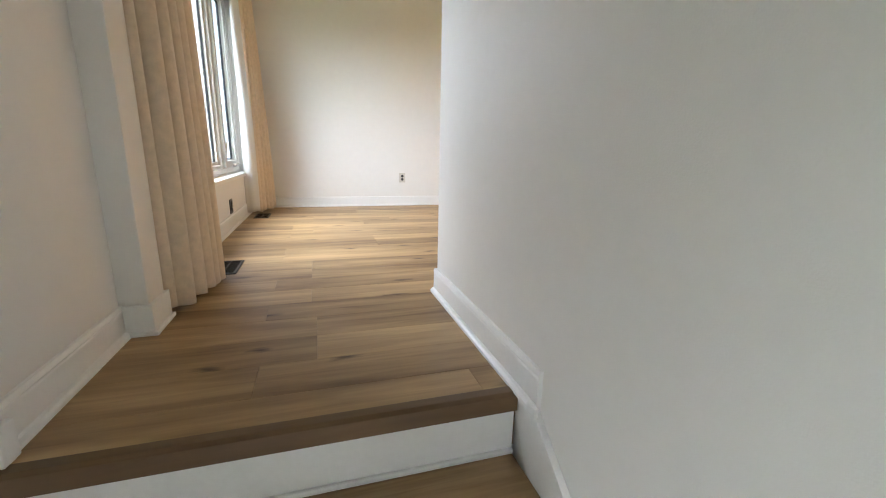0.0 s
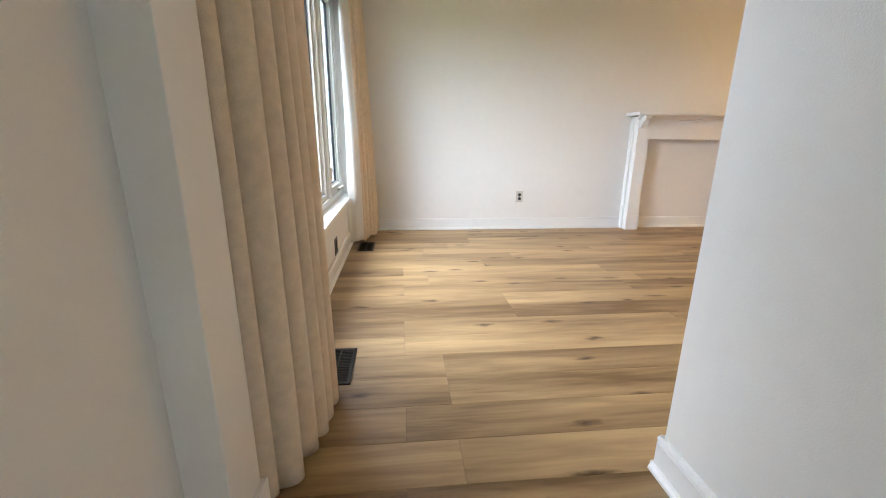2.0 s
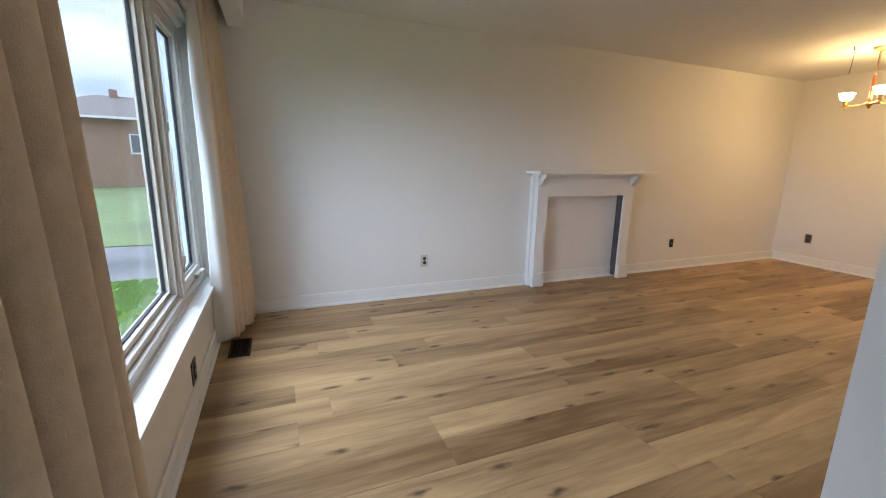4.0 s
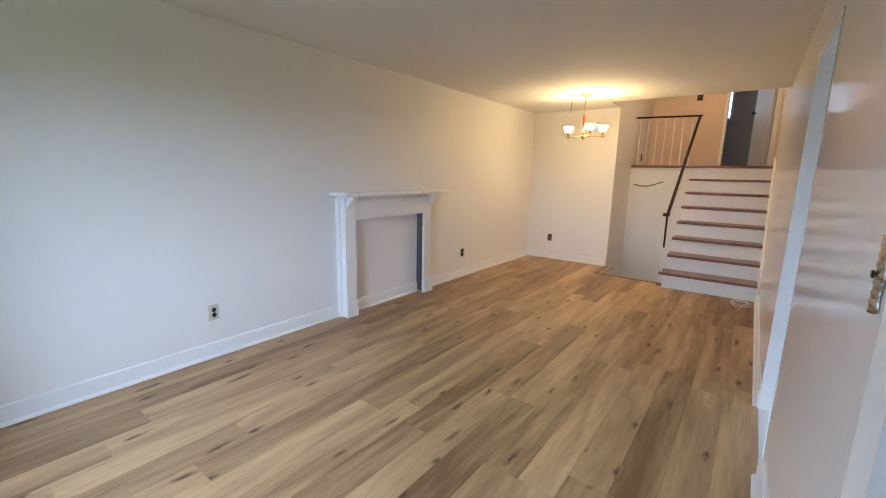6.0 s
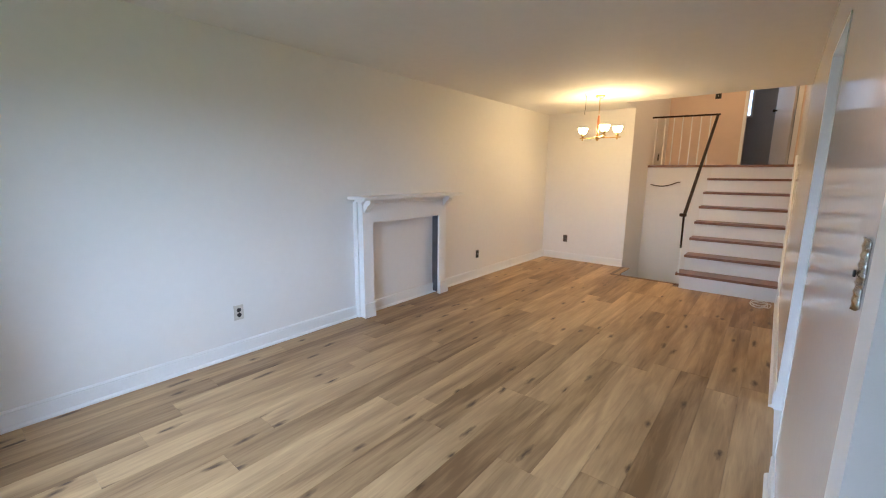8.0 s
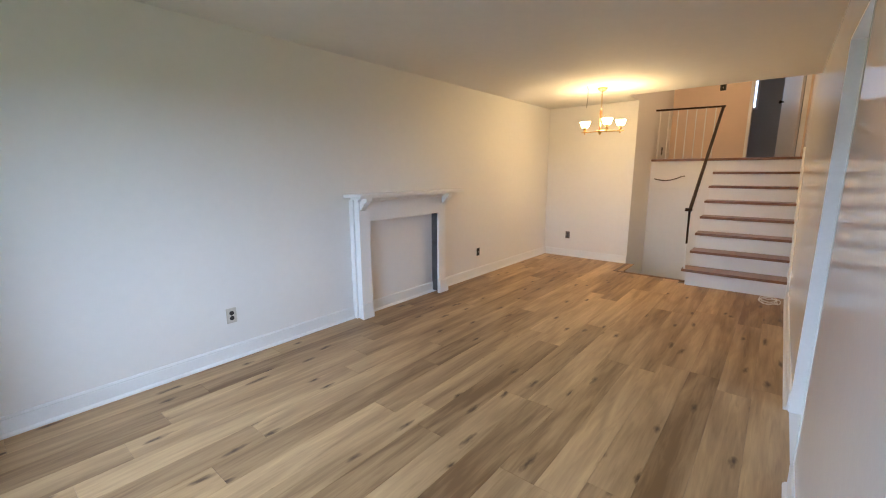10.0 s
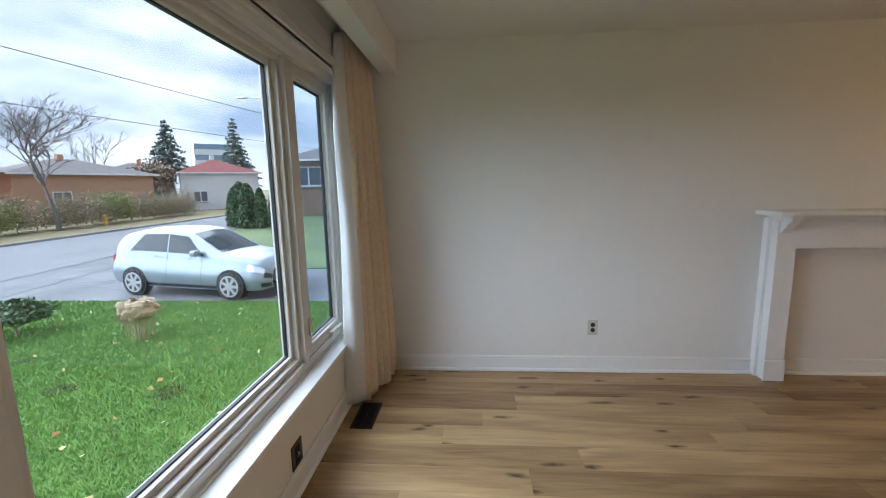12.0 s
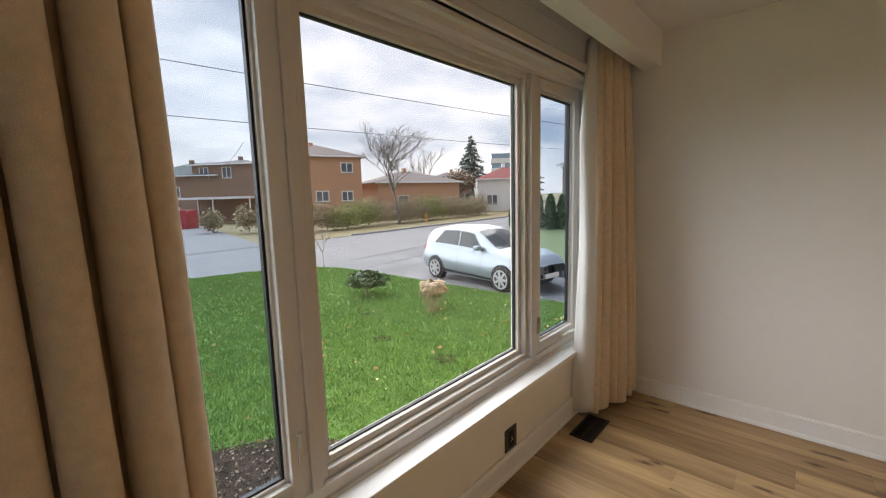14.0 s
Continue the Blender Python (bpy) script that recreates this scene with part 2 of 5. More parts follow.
def tube_bm(points, radius, n=8, close=False):
    """A round bar along points; radius may be a list."""
    bm = bmesh.new()
    pts = [Vector(p) for p in points]
    rings = []
    for i, p in enumerate(pts):
        d = (pts[min(i + 1, len(pts) - 1)] - pts[max(i - 1, 0)]).normalized()
        up = Vector((0, 0, 1)) if abs(d.z) < 0.9 else Vector((1, 0, 0))
        u = d.cross(up).normalized()
        v = d.cross(u)
        r = radius[i] if isinstance(radius, (list, tuple)) else radius
        rings.append([bm.verts.new(p + u * (r * math.cos(2 * math.pi * k / n)) + v * (r * math.sin(2 * math.pi * k / n))) for k in range(n)])
    for a, b in zip(rings, rings[1:]):
        for k in range(n):
            bm.faces.new((a[k], a[(k + 1) % n], b[(k + 1) % n], b[k]))
    bm.faces.new(rings[0])
    bm.faces.new(rings[-1][::-1])
    bmesh.ops.recalc_face_normals(bm, faces=bm.faces[:])
    return bm


def part(name, bm, material, parent=None, label="", smooth=False):
    """Links a bmesh as one mesh object under a thing or a part."""
    me = bpy.data.meshes.new(name)
    bm.to_mesh(me)
    bm.free()
    if smooth:
        for p in me.polygons:
            p.use_smooth = True
    me.materials.append(material)
    ob = new(name, me)
    if parent is not None:
        ob.parent = parent
        ob.matrix_parent_inverse = parent.matrix_basis.inverted()
    if label:
        ob["label"] = label
    return ob


def thing(name, at, label, category, group="", kind=""):
    ob = new(name)
    ob.matrix_basis = pose(*at)
    ob.empty_display_size = 0.1
    return tagged(ob, label, category, group, kind)


def structure(name, bm, material, label, category):
    return tagged(part(name, bm, material), label, category, kind="structure")


def open_wall(axis, face0, face1, u0, u1, z0, z1, holes=()):
    """Boxes of a wall with rectangular holes (u0, z0, u1, z1). axis x: the wall stands across x."""
    out = []

    def add(a, b, c, d):
        if b - a > 1e-4 and d - c > 1e-4:
            out.append((face0, a, c, face1, b, d) if axis == "x" else (a, face0, c, b, face1, d))

    at = u0
    for h in sorted(holes):
        add(at, h[0], z0, z1)
        add(h[0], h[2], z0, h[1])
        add(h[0], h[2], h[3], z1)
        at = h[2]
    add(at, u1, z0, z1)
    return box_bm(*out)


# ---- plan ----
XW, XE = -0.393, -0.575          # window wall, inner and outer face
YF = 5.05                       # fireplace wall
YS = 1.775                      # wall with the doorway
XD = 6.62                       # dining wall
YD = 3.69                       # its free end, side of the stairwell
XC = 6.11                       # edge of the low ceiling
ZC = 2.40
RISE, RUN = 0.198, 0.26
X1 = 5.796                      # nosing of the first step
XL = X1 + 7 * RUN               # edge of the landing
ZL = 8 * RISE
YB = 2.77                       # open side of the stairs
XR = 0.835                      # entry wall
XP = -0.37                      # entry wall under the window side
ZE = -4 * RISE                  # entry floor
WY0, WY1, WZ0, WZ1 = 2.04, 4.78, 0.42, 2.12

# ---- structure ----
structure("wall_west", open_wall("x", XE, XW, 1.57, YF, -1.1, 2.5, [(WY0, WZ0, WY1, WZ1)]), WALL, "cream painted plaster wall around the picture window", "wall")
# The hole in this entry wall is unseen, cut to let daylight in.
structure("wall_entry_west", open_wall("x", XE, XP, -1.6, 1.57, -1.1, 2.5, [(-1.50, ZE, -0.86, 1.25)]), WALL, "cream painted entry wall with an unseen opening added to light the entry", "wall")
structure("wall_north", box_bm((XE, YF, -1.1, 9.0, YF + 0.2, 2.5)), WALL, "cream painted wall behind the mantel", "wall")
structure("wall_dining", box_bm((XD, YD, -1.1, XD + 0.12, YF, 4.1)), WALL, "warm lit painted end wall of the dining corner", "wall")
structure("wall_south", open_wall("y", YS - 0.12, YS, XR + 0.12, 11.0, -1.1, 4.1, [(2.30, 0.0, 3.07, 2.05)]), GLOSS, "semi-gloss cream wall with a plain doorway", "wall")
structure("wall_entry_east", box_bm((XR, -1.6, -1.1, XR + 0.12, YS, 2.5)), WALL, "white painted wall of the entry steps", "wall")
structure("pilaster", box_bm((XP - 0.02, 1.57, -0.0, -0.28, 1.725, ZC), bevel=0.004), WALL, "painted stub of wall between entry and living room", "wall")
structure("wall_entry_south", open_wall("y", -1.72, -1.6, XE, XR + 0.12, -1.1, 2.5), WALL, "plain painted wall behind the entry", "wall")
structure("ceiling", box_bm((XE, -1.72, ZC, XR + 0.12, YS, ZC + 0.12), (XE, YS, ZC, XC, YF, ZC + 0.12), (XC, YD, ZC, XD, YF, ZC + 0.12)), CEIL, "low white plaster ceiling of the living room", "ceiling")
structure("wall_upper", box_bm((XC - 0.12, YS, ZC + 0.12, XC, YD, 4.1), (XC, YD, ZC + 0.12, XD, YD + 0.12, 4.1)), WALL, "painted wall above the edge of the low ceiling", "wall")
structure("ceiling_upper", box_bm((XC - 0.12, YS - 0.12, 4.1, 11.0, YD + 0.12, 4.2)), CEIL, "white ceiling over the stairs and landing", "ceiling")
structure("wall_stairwell", box_bm((XD + 0.12, YD, -1.6, 8.9, YD + 0.12, 4.1)), WALL, "cream painted side wall of the stairwell", "wall")
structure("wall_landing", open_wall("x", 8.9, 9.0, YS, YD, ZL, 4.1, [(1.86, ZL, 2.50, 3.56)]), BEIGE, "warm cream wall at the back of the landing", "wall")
structure("wall_bedroom", open_wall("x", 10.8, 10.95, YS, YD + 0.12, ZL, 4.1, [(2.53, 2.62, 3.62, 3.8)]), GREY, "dark grey bedroom wall seen through a doorway", "wall")
structure("wall_bedroom_side", box_bm((9.0, YD, ZL, 10.8, YD + 0.12, 4.1)), GREY, "dark grey bedroom side wall", "wall")
# The back wall is left open out of view to brighten the doorway lining.
structure("wall_kitchen", box_bm((1.9, 0.4, -0.2, 3.6, 0.5, 0.9), (1.9, 0.4, 2.2, 3.6, 0.5, 2.5), (1.9, 0.4, 0.9, 2.1, 0.5, 2.2), (3.4, 0.4, 0.9, 3.6, 0.5, 2.2), (1.8, 0.4, -0.2, 1.9, YS - 0.12, 2.5), (3.6, 0.4, -0.2, 3.7, YS - 0.12, 2.5), (1.8, 0.4, 2.5, 3.7, YS - 0.12, 2.6)), WALL, "painted walls behind the doorway with an unseen daylight opening added", "wall")
structure("floor_kitchen", box_bm((1.8, 0.4, -0.2, 3.7, YS - 0.12, -0.004)), NOSE, "brown floor behind the doorway", "floor")
structure("floor_base", box_bm((XE, YS - 0.12, -0.2, 5.99, YF, -0.012), (5.99, YD, -0.2, XD, YF, -0.012), (5.99, YS, -0.2, 6.2, YB, -0.012), (XE, 0.932, -0.2, XR + 0.1, YS - 0.12, -0.012)), NOSE, "dark underlay beneath the floor planks", "floor")
structure("floor_landing", box_bm((XL + 0.02, YS, ZL - 0.03, 10.8, YD, ZL)), TREAD, "brown wooden floor of the upper landing", "floor")
structure("floor_lower", box_bm((XC - 0.3, YB, -1.6, 8.9, YD, -1.5)), NOSE, "floor at the foot of the basement stairs", "floor")
structure("floor_entry", box_bm((XE, -1.72, ZE - 0.15, XR + 0.1, 0.09, ZE)), NOSE, "brown entry floor below the steps", "floor")
structure("wall_landing_face", box_bm((XL + 0.02, YB, -1.5, XL + 0.14, YD, ZL - 0.03)), WALL, "white panelled wall under the landing edge", "wall")

# window wall soffit and curtain box
structure("valance", box_bm((-0.20, YS - 0.05, 2.188, -0.086, YF, ZC), bevel=0.003), CEIL, "painted curtain pelmet along the window wall", "pelmet")


# ---- trim ----
def baseboard(axis, wall, side, a, b, z=0.0, high=0.115):
    """A board with an eased top and a shoe moulding. axis: the way it runs; side: +1 or -1, the way it stands out."""
    s = side
    outline = [(wall, z), (wall + s * 0.030, z), (wall + s * 0.029, z + 0.010), (wall + s * 0.022, z + 0.018), (wall + s * 0.014, z + 0.021),
               (wall + s * 0.014, z + high - 0.024), (wall + s * 0.012, z + high - 0.018), (wall + s * 0.016, z + high - 0.012), (wall + s * 0.010, z + high), (wall, z + high)]
    return tagged(part("baseboard", prism_bm(outline, "y" if axis == "y" else "x", a, b), TRIM), "white painted baseboard with a shoe moulding", "baseboard", kind="structure")


baseboard("x", YF, -1, XW, XD)
baseboard("y", XD, -1, YD, YF - 0.03)
baseboard("y", XW, 1, 1.74, YF - 0.03)
baseboard("y", XP, 1, 0.96, 1.57)
baseboard("y", XR, -1, 0.80, YS + 0.012)
baseboard("x", YS, 1, XR - 0.012, 2.30)
baseboard("x", YS, 1, 3.07, X1)
# the base of the pilaster, wrapped round three sides
structure("baseboard", box_bm((XP, 1.556, 0.0, -0.266, 1.739, 0.112), (XP, 1.548, 0.0, -0.256, 1.747, 0.016), bevel=0.004), TRIM, "white painted base of the wall stub", "baseboard")
# sloping skirts beside the entry steps
for name_x, sk in (((XP, XP + 0.022), [(0.965, 0.0), (0.965, 0.10), (0.92, 0.10), (0.76, 0.03), (-0.02, -0.58), (-0.02, -0.78), (0.10, -0.78), (0.86, -0.18)]),
                   ((XR - 0.02, XR), [(0.90, -0.06), (0.90, -0.002), (0.80, -0.002), (-0.02, -0.62), (-0.02, -0.78), (0.10, -0.78), (0.83, -0.18)])):
    structure("trim", prism_bm(sk, "x", *name_x, bevel=0.002), TRIM, "white painted skirt board sloping along the entry steps", "trim")
structure("trim", box_bm((XP + 0.02, 0.915, 0.0, XP + 0.038, 0.968, 0.088), bevel=0.004), TRIM, "chipped white end block of the baseboard", "trim")
structure("trim", box_bm((XR - 0.034, 0.775, 0.0, XR - 0.02, 0.82, 0.028), bevel=0.006), TRIM, "rounded end of the shoe moulding", "trim")
structure("trim", box_bm((XW, 1.74, 2.30, XW + 0.002, YF, 2.302)), TRIM, "thin paint line on the window wall", "trim")

# doorway lining in the gloss wall
structure("door_1", box_bm((2.30, YS - 0.122, 0.0, 2.315, YS + 0.004, 2.05), (3.055, YS - 0.122, 0.0, 3.07, YS + 0.004, 2.05), (2.315, YS - 0.122, 2.035, 3.055, YS + 0.004, 2.05), bevel=0.002), TRIM, "white painted lining of an open doorway", "doorway")

# ---- entry steps ----
steps = thing("entry_steps", (0.23, 0.5, ZE), "entry steps with brown wood treads and white risers", "steps")
for k in range(1, 4):
    y = 0.885 - 0.26 * k
    part("tread", box_bm((XP + 0.02, y, -RISE * k - 0.05, XR - 0.02, y + 0.285, -RISE * k), bevel=0.006), PLANK, steps)
for k in range(0, 4):
    y = 0.905 - 0.26 * k
    part("riser", box_bm((XP + 0.02, y, -RISE * (k + 1), XR - 0.02, y + 0.02, -RISE * k - 0.05)), TRIM, steps, "white painted riser")
    part("riser_lip", box_bm((XP + 0.02, y - 0.012, -RISE * (k + 1), XR - 0.02, y, -RISE * (k + 1) + 0.016), bevel=0.004), TRIM, steps)
nosing = tagged(part("floor_nosing", prism_bm([(0.885, -0.05), (0.93, -0.05), (0.93, 0.003), (0.90, 0.003), (0.888, -0.004)], "x", XP + 0.012, XR - 0.012, bevel=0.0015), NOSE), "brown wooden stair nosing at the floor edge", "nosing", kind="structure")

# ---- window ----
win = tagged(new("window_1"), "wide picture window with two narrow side casements", "window", kind="structure")
win.matrix_basis = pose(-0.5, 3.41, WZ0)
part("window_frame", box_bm((-0.53, WY0, WZ0, -0.465, WY0 + 0.075, WZ1), (-0.53, WY1 - 0.075, WZ0, -0.465, WY1, WZ1),
     (-0.53, WY0 + 0.075, WZ0, -0.465, WY1 - 0.075, 0.478), (-0.53, WY0 + 0.075, 2.045, -0.465, WY1 - 0.075, WZ1), bevel=0.004), VINYL, win, "off-white vinyl window frame")
for y0, y1 in ((2.693, 2.735), (4.085, 4.140)):
    part("mullion", box_bm((-0.57, y0, 0.478, -0.463, y1, 2.045), bevel=0.004), VINYL, win)


def ring(name, x0, x1, y0, y1, z0, z1, w, material, parent, bevel=0.003):
    return part(name, box_bm((x0, y0, z0, x1, y0 + w, z1), (x0, y1 - w, z0, x1, y1, z1), (x0, y0 + w, z0, x1, y1 - w, z0 + w), (x0, y0 + w, z1 - w, x1, y1 - w, z1), bevel=bevel), material, parent)


ring("fixed_sash", -0.57, -0.488, 2.735, 4.085, 0.478, 2.045, 0.030, VINYL, win)
ring("glazing_bead", -0.565, -0.516, 2.763, 4.057, 0.506, 2.017, 0.028, VINYL, win)
ring("gasket", -0.553, -0.536, 2.789, 4.031, 0.532, 1.991, 0.008, GASKET, win, 0)
pane = part("pane", box_bm((-0.548, 2.795, 0.538, -0.542, 4.025, 1.985)), GLASS, win)
pane.visible_shadow = False
for y0, y1 in ((2.115, 2.693), (4.140, 4.705)):
    sash = ring("casement_sash", -0.522, -0.472, y0, y1, 0.478, 2.045, 0.062, VINYL, win, 0.005)
    ring("glazing_bead", -0.519, -0.492, y0 + 0.058, y1 - 0.058, 0.538, 1.985, 0.014, VINYL, sash)
    ring("gasket", -0.520, -0.502, y0 + 0.073, y1 - 0.073, 0.551, 1.972, 0.008, GASKET, sash, 0)
    side_pane = part("pane", box_bm((-0.513, y0 + 0.080, 0.558, -0.507, y1 - 0.080, 1.965)), SIDE_GLASS, sash, "hazy bluish glass")
    side_pane.visible_shadow = False
    yl = y1 - 0.03 if y0 < 3 else y0 + 0.03
    part("latch", box_bm((-0.472, yl - 0.010, 0.60, -0.460, yl + 0.010, 0.70), (-0.464, yl - 0.006, 0.66, -0.450, yl + 0.006, 0.70), bevel=0.003), IVORY, sash, "off-white casement latch")
    part("crank", box_bm((-0.476, y1 - 0.24, 0.484, -0.445, y1 - 0.12, 0.512), (-0.460, y1 - 0.16, 0.500, -0.432, y1 - 0.08, 0.516), bevel=0.005), IVORY, sash, "folded casement crank")
part("window_sill", box_bm((-0.574, WY0 - 0.06, 0.392, -0.366, WY1 + 0.06, 0.422), bevel=0.004), TRIM, win, "white painted window sill")
part("stool_step", prism_bm([(-0.465, 0.422), (-0.452, 0.422), (-0.454, 0.434), (-0.465, 0.438)], "y", WY0, WY1), VINYL, win)
part("head_trim", prism_bm([(-0.465, 2.06), (-0.440, 2.075), (-0.43, 2.10), (-0.405, 2.105), (-0.40, 2.125), (-0.378, 2.13), (-0.372, 2.165), (-0.378, 2.175), (-0.393, 2.175), (-0.393, 2.12), (-0.465, 2.12)], "y", WY0, WY1), VINYL, win, "stepped head moulding")
part("side_trim", box_bm((-0.465, WY0, 0.43, -0.394, WY0 + 0.02, 2.10)), VINYL, win)
part("side_trim", box_bm((-0.465, WY1 - 0.02, 0.43, -0.394, WY1, 2.10)), VINYL, win)


# ---- curtains ----
def lerp_at(pairs, q):
    for (a, va), (b, vb) in zip(pairs, pairs[1:]):
        if q <= b:
            return va + (vb - va) * (q - a) / (b - a)
    return pairs[-1][1]


def env_at(pairs, q):
    for (a, va), (b, vb) in zip(pairs, pairs[1:]):
        if q <= b:
            k = (q - a) / (b - a)
            k = k * k * (3 - 2 * k)
            return va + (vb - va) * k
    return pairs[-1][1]


def curtain(name, label, y_foot, y_top, env, env_top, pleats, seed, z_top=2.36):
    """A hanging curtain. pleats: (width share, depth) of each fold, round in front; a negative depth is the hollow between two folds; env: x of the folds' fronts along the hem, env_top at the track."""
    rnd = random.Random(seed)
    total = sum(w for w, d in pleats)
    starts, at = [], 0.0
    for w, d in pleats:
        starts.append((at / total, w / total, d, rnd.uniform(-1, 1), rnd.uniform(0, 6.28)))
        at += w
    nv = 40
    us = [a + w * i / 16 for a, w, d, q, p in starts for i in range(16)] + [1.0]

    def place(u, v):
        a, w, d, q, p = [f for f in starts if f[0] <= u + 1e-9][-1]
        k = min(1.0, (u - a) / w)
        wander = 0.010 * q * math.sin(2.6 * v + p)
        ridge = abs(math.sin(math.pi * k)) ** 0.9
        if d < 0:
            ridge, d = 0.12 * ridge, -d
            q = 0.0
        depth = d * (1 - 0.35 * v) * (0.9 + 0.1 * math.sin(3 * v + p))
        x = env_at(env, u) * (1 - v ** 1.3) + env_at(env_top, u) * v ** 1.3 - depth * (1 - ridge)
        y = (y_foot[0] + (y_foot[1] - y_foot[0]) * u) * (1 - v) + (y_top[0] + (y_top[1] - y_top[0]) * u) * v
        y += wander * math.sin(math.pi * k) - 0.16 * d * math.sin(2 * math.pi * k) * (1 - 0.3 * v) * (ridge > 0.13)
        z = 0.016 + (z_top - 0.016) * v + (1 - v) ** 10 * 0.010 * (1 + math.sin(math.pi * k + p))
        return Vector((x, y, z))

    top = thing(name, (-0.27, (y_foot[0] + y_foot[1]) / 2, 0.0), label, "curtain", "curtains at the picture window")
    bm = bmesh.new()
    g = [[bm.verts.new(place(u, j / nv)) for j in range(nv + 1)] for u in us]
    for a, b in zip(g, g[1:]):
        for j in range(nv):
            bm.faces.new((a[j], b[j], b[j + 1], a[j + 1]))
    ob = part("cloth", bm, CLOTH, top, "beige cloth with a white lining", smooth=True)
    ob.data.materials.append(LINING)
    sol = ob.modifiers.new("thickness", "SOLIDIFY")
    sol.thickness, sol.offset, sol.material_offset = 0.005, -1, 1
    return top


curtain("curtain", "beige linen curtain bunched beside the entry steps", (1.735, 2.372), (1.735, 2.335),
        [(0, -0.270), (0.07, -0.225), (0.17, -0.195), (0.42, -0.160), (0.72, -0.155), (0.9, -0.185), (1, -0.235)],
        [(0, -0.275), (0.2, -0.235), (0.8, -0.215), (1, -0.260)],
        [(0.5, 0.07), (0.2, -0.10), (1.0, 0.12), (0.25, -0.12), (1.0, 0.13), (0.2, -0.12), (0.8, 0.12), (0.3, -0.13), (1.0, 0.14), (0.25, -0.14), (0.9, 0.15), (0.45, -0.17), (0.9, 0.17), (0.2, -0.10), (0.8, 0.08)], 4)
far_curtain = curtain("curtain", "beige linen curtain drawn back into the room corner", (4.495, 5.02), (4.64, 5.01),
        [(0, -0.262), (0.12, -0.235), (0.32, -0.205), (0.62, -0.160), (1, -0.152)],
        [(0, -0.315), (0.3, -0.275), (1, -0.262)],
        [(0.9, 0.03), (1.3, 0.05), (0.25, -0.06), (0.7, 0.06), (1.6, 0.045), (0.25, -0.07), (0.8, 0.06), (1.0, 0.05)], 9)
bm = bmesh.new()
cols = []
for i in range(13):
    u = i / 12
    col = []
    for j in range(41):
        v = j / 40
        y_left = lerp_at([(0, 4.452), (0.15, 4.462), (0.48, 4.532), (0.75, 4.528), (1, 4.62)], v)
        y_right = 4.500 + 0.150 * v
        bow = math.sin(math.pi * u)
        col.append(bm.verts.new((-0.388 + (0.124 - 0.055 * v ** 1.3) * u + 0.004 * math.sin(5 * v), y_left + (y_right - y_left) * u - 0.016 * bow * (1 - 0.6 * v) + 0.006 * math.sin(7 * u + 3 * v), 0.020 + 0.02 * u + 2.30 * v)))
    cols.append(col)
for a, b in zip(cols, cols[1:]):
    for j in range(40):
        bm.faces.new((a[j], b[j], b[j + 1], a[j + 1]))
turned = part("lining_edge", bm, LINING, far_curtain, "white lining turned out at the edge", smooth=True)
turned.modifiers.new("thickness", "SOLIDIFY").thickness = 0.003
rod = thing("curtain_rod", (-0.30, 3.4, 2.32), "white curtain track behind the pelmet", "curtain rod")
part("track", box_bm((-0.315, 1.76, 2.352, -0.285, 5.03, 2.385), bevel=0.004), TRIM, rod)

# ---- mantel ----
mantel = thing("mantel", (3.1, 4.99, 0.0), "white painted wooden fireplace mantel with a bare opening", "mantel")
MF = 4.932
part("surround", prism_bm([(2.474, 0.0), (2.600, 0.0), (2.600, 0.942), (3.606, 0.942), (3.606, 0.0), (3.730, 0.0), (3.730, 1.16), (2.474, 1.16)], "y", MF, MF + 0.022, bevel=0.002), TRIM, mantel)
# The shade inside the hollow legs is put into this dark colour.
LEG_SHADE = mat("mantel_leg_shade", (0.10, 0.092, 0.095), 0.9, vary=0.2, scale=9)
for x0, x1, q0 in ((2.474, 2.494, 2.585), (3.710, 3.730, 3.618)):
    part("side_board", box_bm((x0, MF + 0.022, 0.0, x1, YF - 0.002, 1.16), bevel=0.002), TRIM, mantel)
    part("shade_fill", box_bm((min(q0, x0 if x0 > 3 else q0), MF + 0.0225, 0.02, max(q0 + 0.004, x0 if x0 > 3 else q0), YF - 0.003, 0.94)), LEG_SHADE, mantel, "dark inner edge with the shade of the hollow in its colour")
part("top_board", box_bm((2.494, MF + 0.022, 0.946, 3.710, YF - 0.002, 0.962)), TRIM, mantel)
for a, b in ((2.464, 2.604), (3.612, 3.764)):
    part("plinth", box_bm((a, MF - 0.016, 0.0, b, MF + 0.0, 0.148), bevel=0.003), TRIM, mantel)
part("side_strip", box_bm((2.452, YF - 0.055, 0.0, 2.473, YF - 0.002, 1.145), bevel=0.004), TRIM, mantel)
part("side_strip", box_bm((3.731, YF - 0.055, 0.0, 3.762, YF - 0.002, 1.145), bevel=0.004), TRIM, mantel)
part("shelf", box_bm((2.392, 4.80, 1.168, 3.915, YF - 0.001, 1.197), bevel=0.006), TRIM, mantel)
part("bed_mould", prism_bm([(MF, 1.125), (MF - 0.012, 1.13), (MF - 0.020, 1.148), (MF - 0.045, 1.155), (MF - 0.05, 1.168), (MF, 1.168)], "x", 2.452, 3.80), TRIM, mantel)
for x in (2.486, 3.668):
    part("corbel", prism_bm([(MF, 1.045), (MF - 0.018, 1.052), (MF - 0.030, 1.075), (MF - 0.050, 1.088), (MF - 0.060, 1.11), (MF - 0.085, 1.122), (MF - 0.098, 1.14), (MF - 0.10, 1.168), (MF, 1.168)], "x", x, x + 0.062, bevel=0.003), TRIM, mantel)


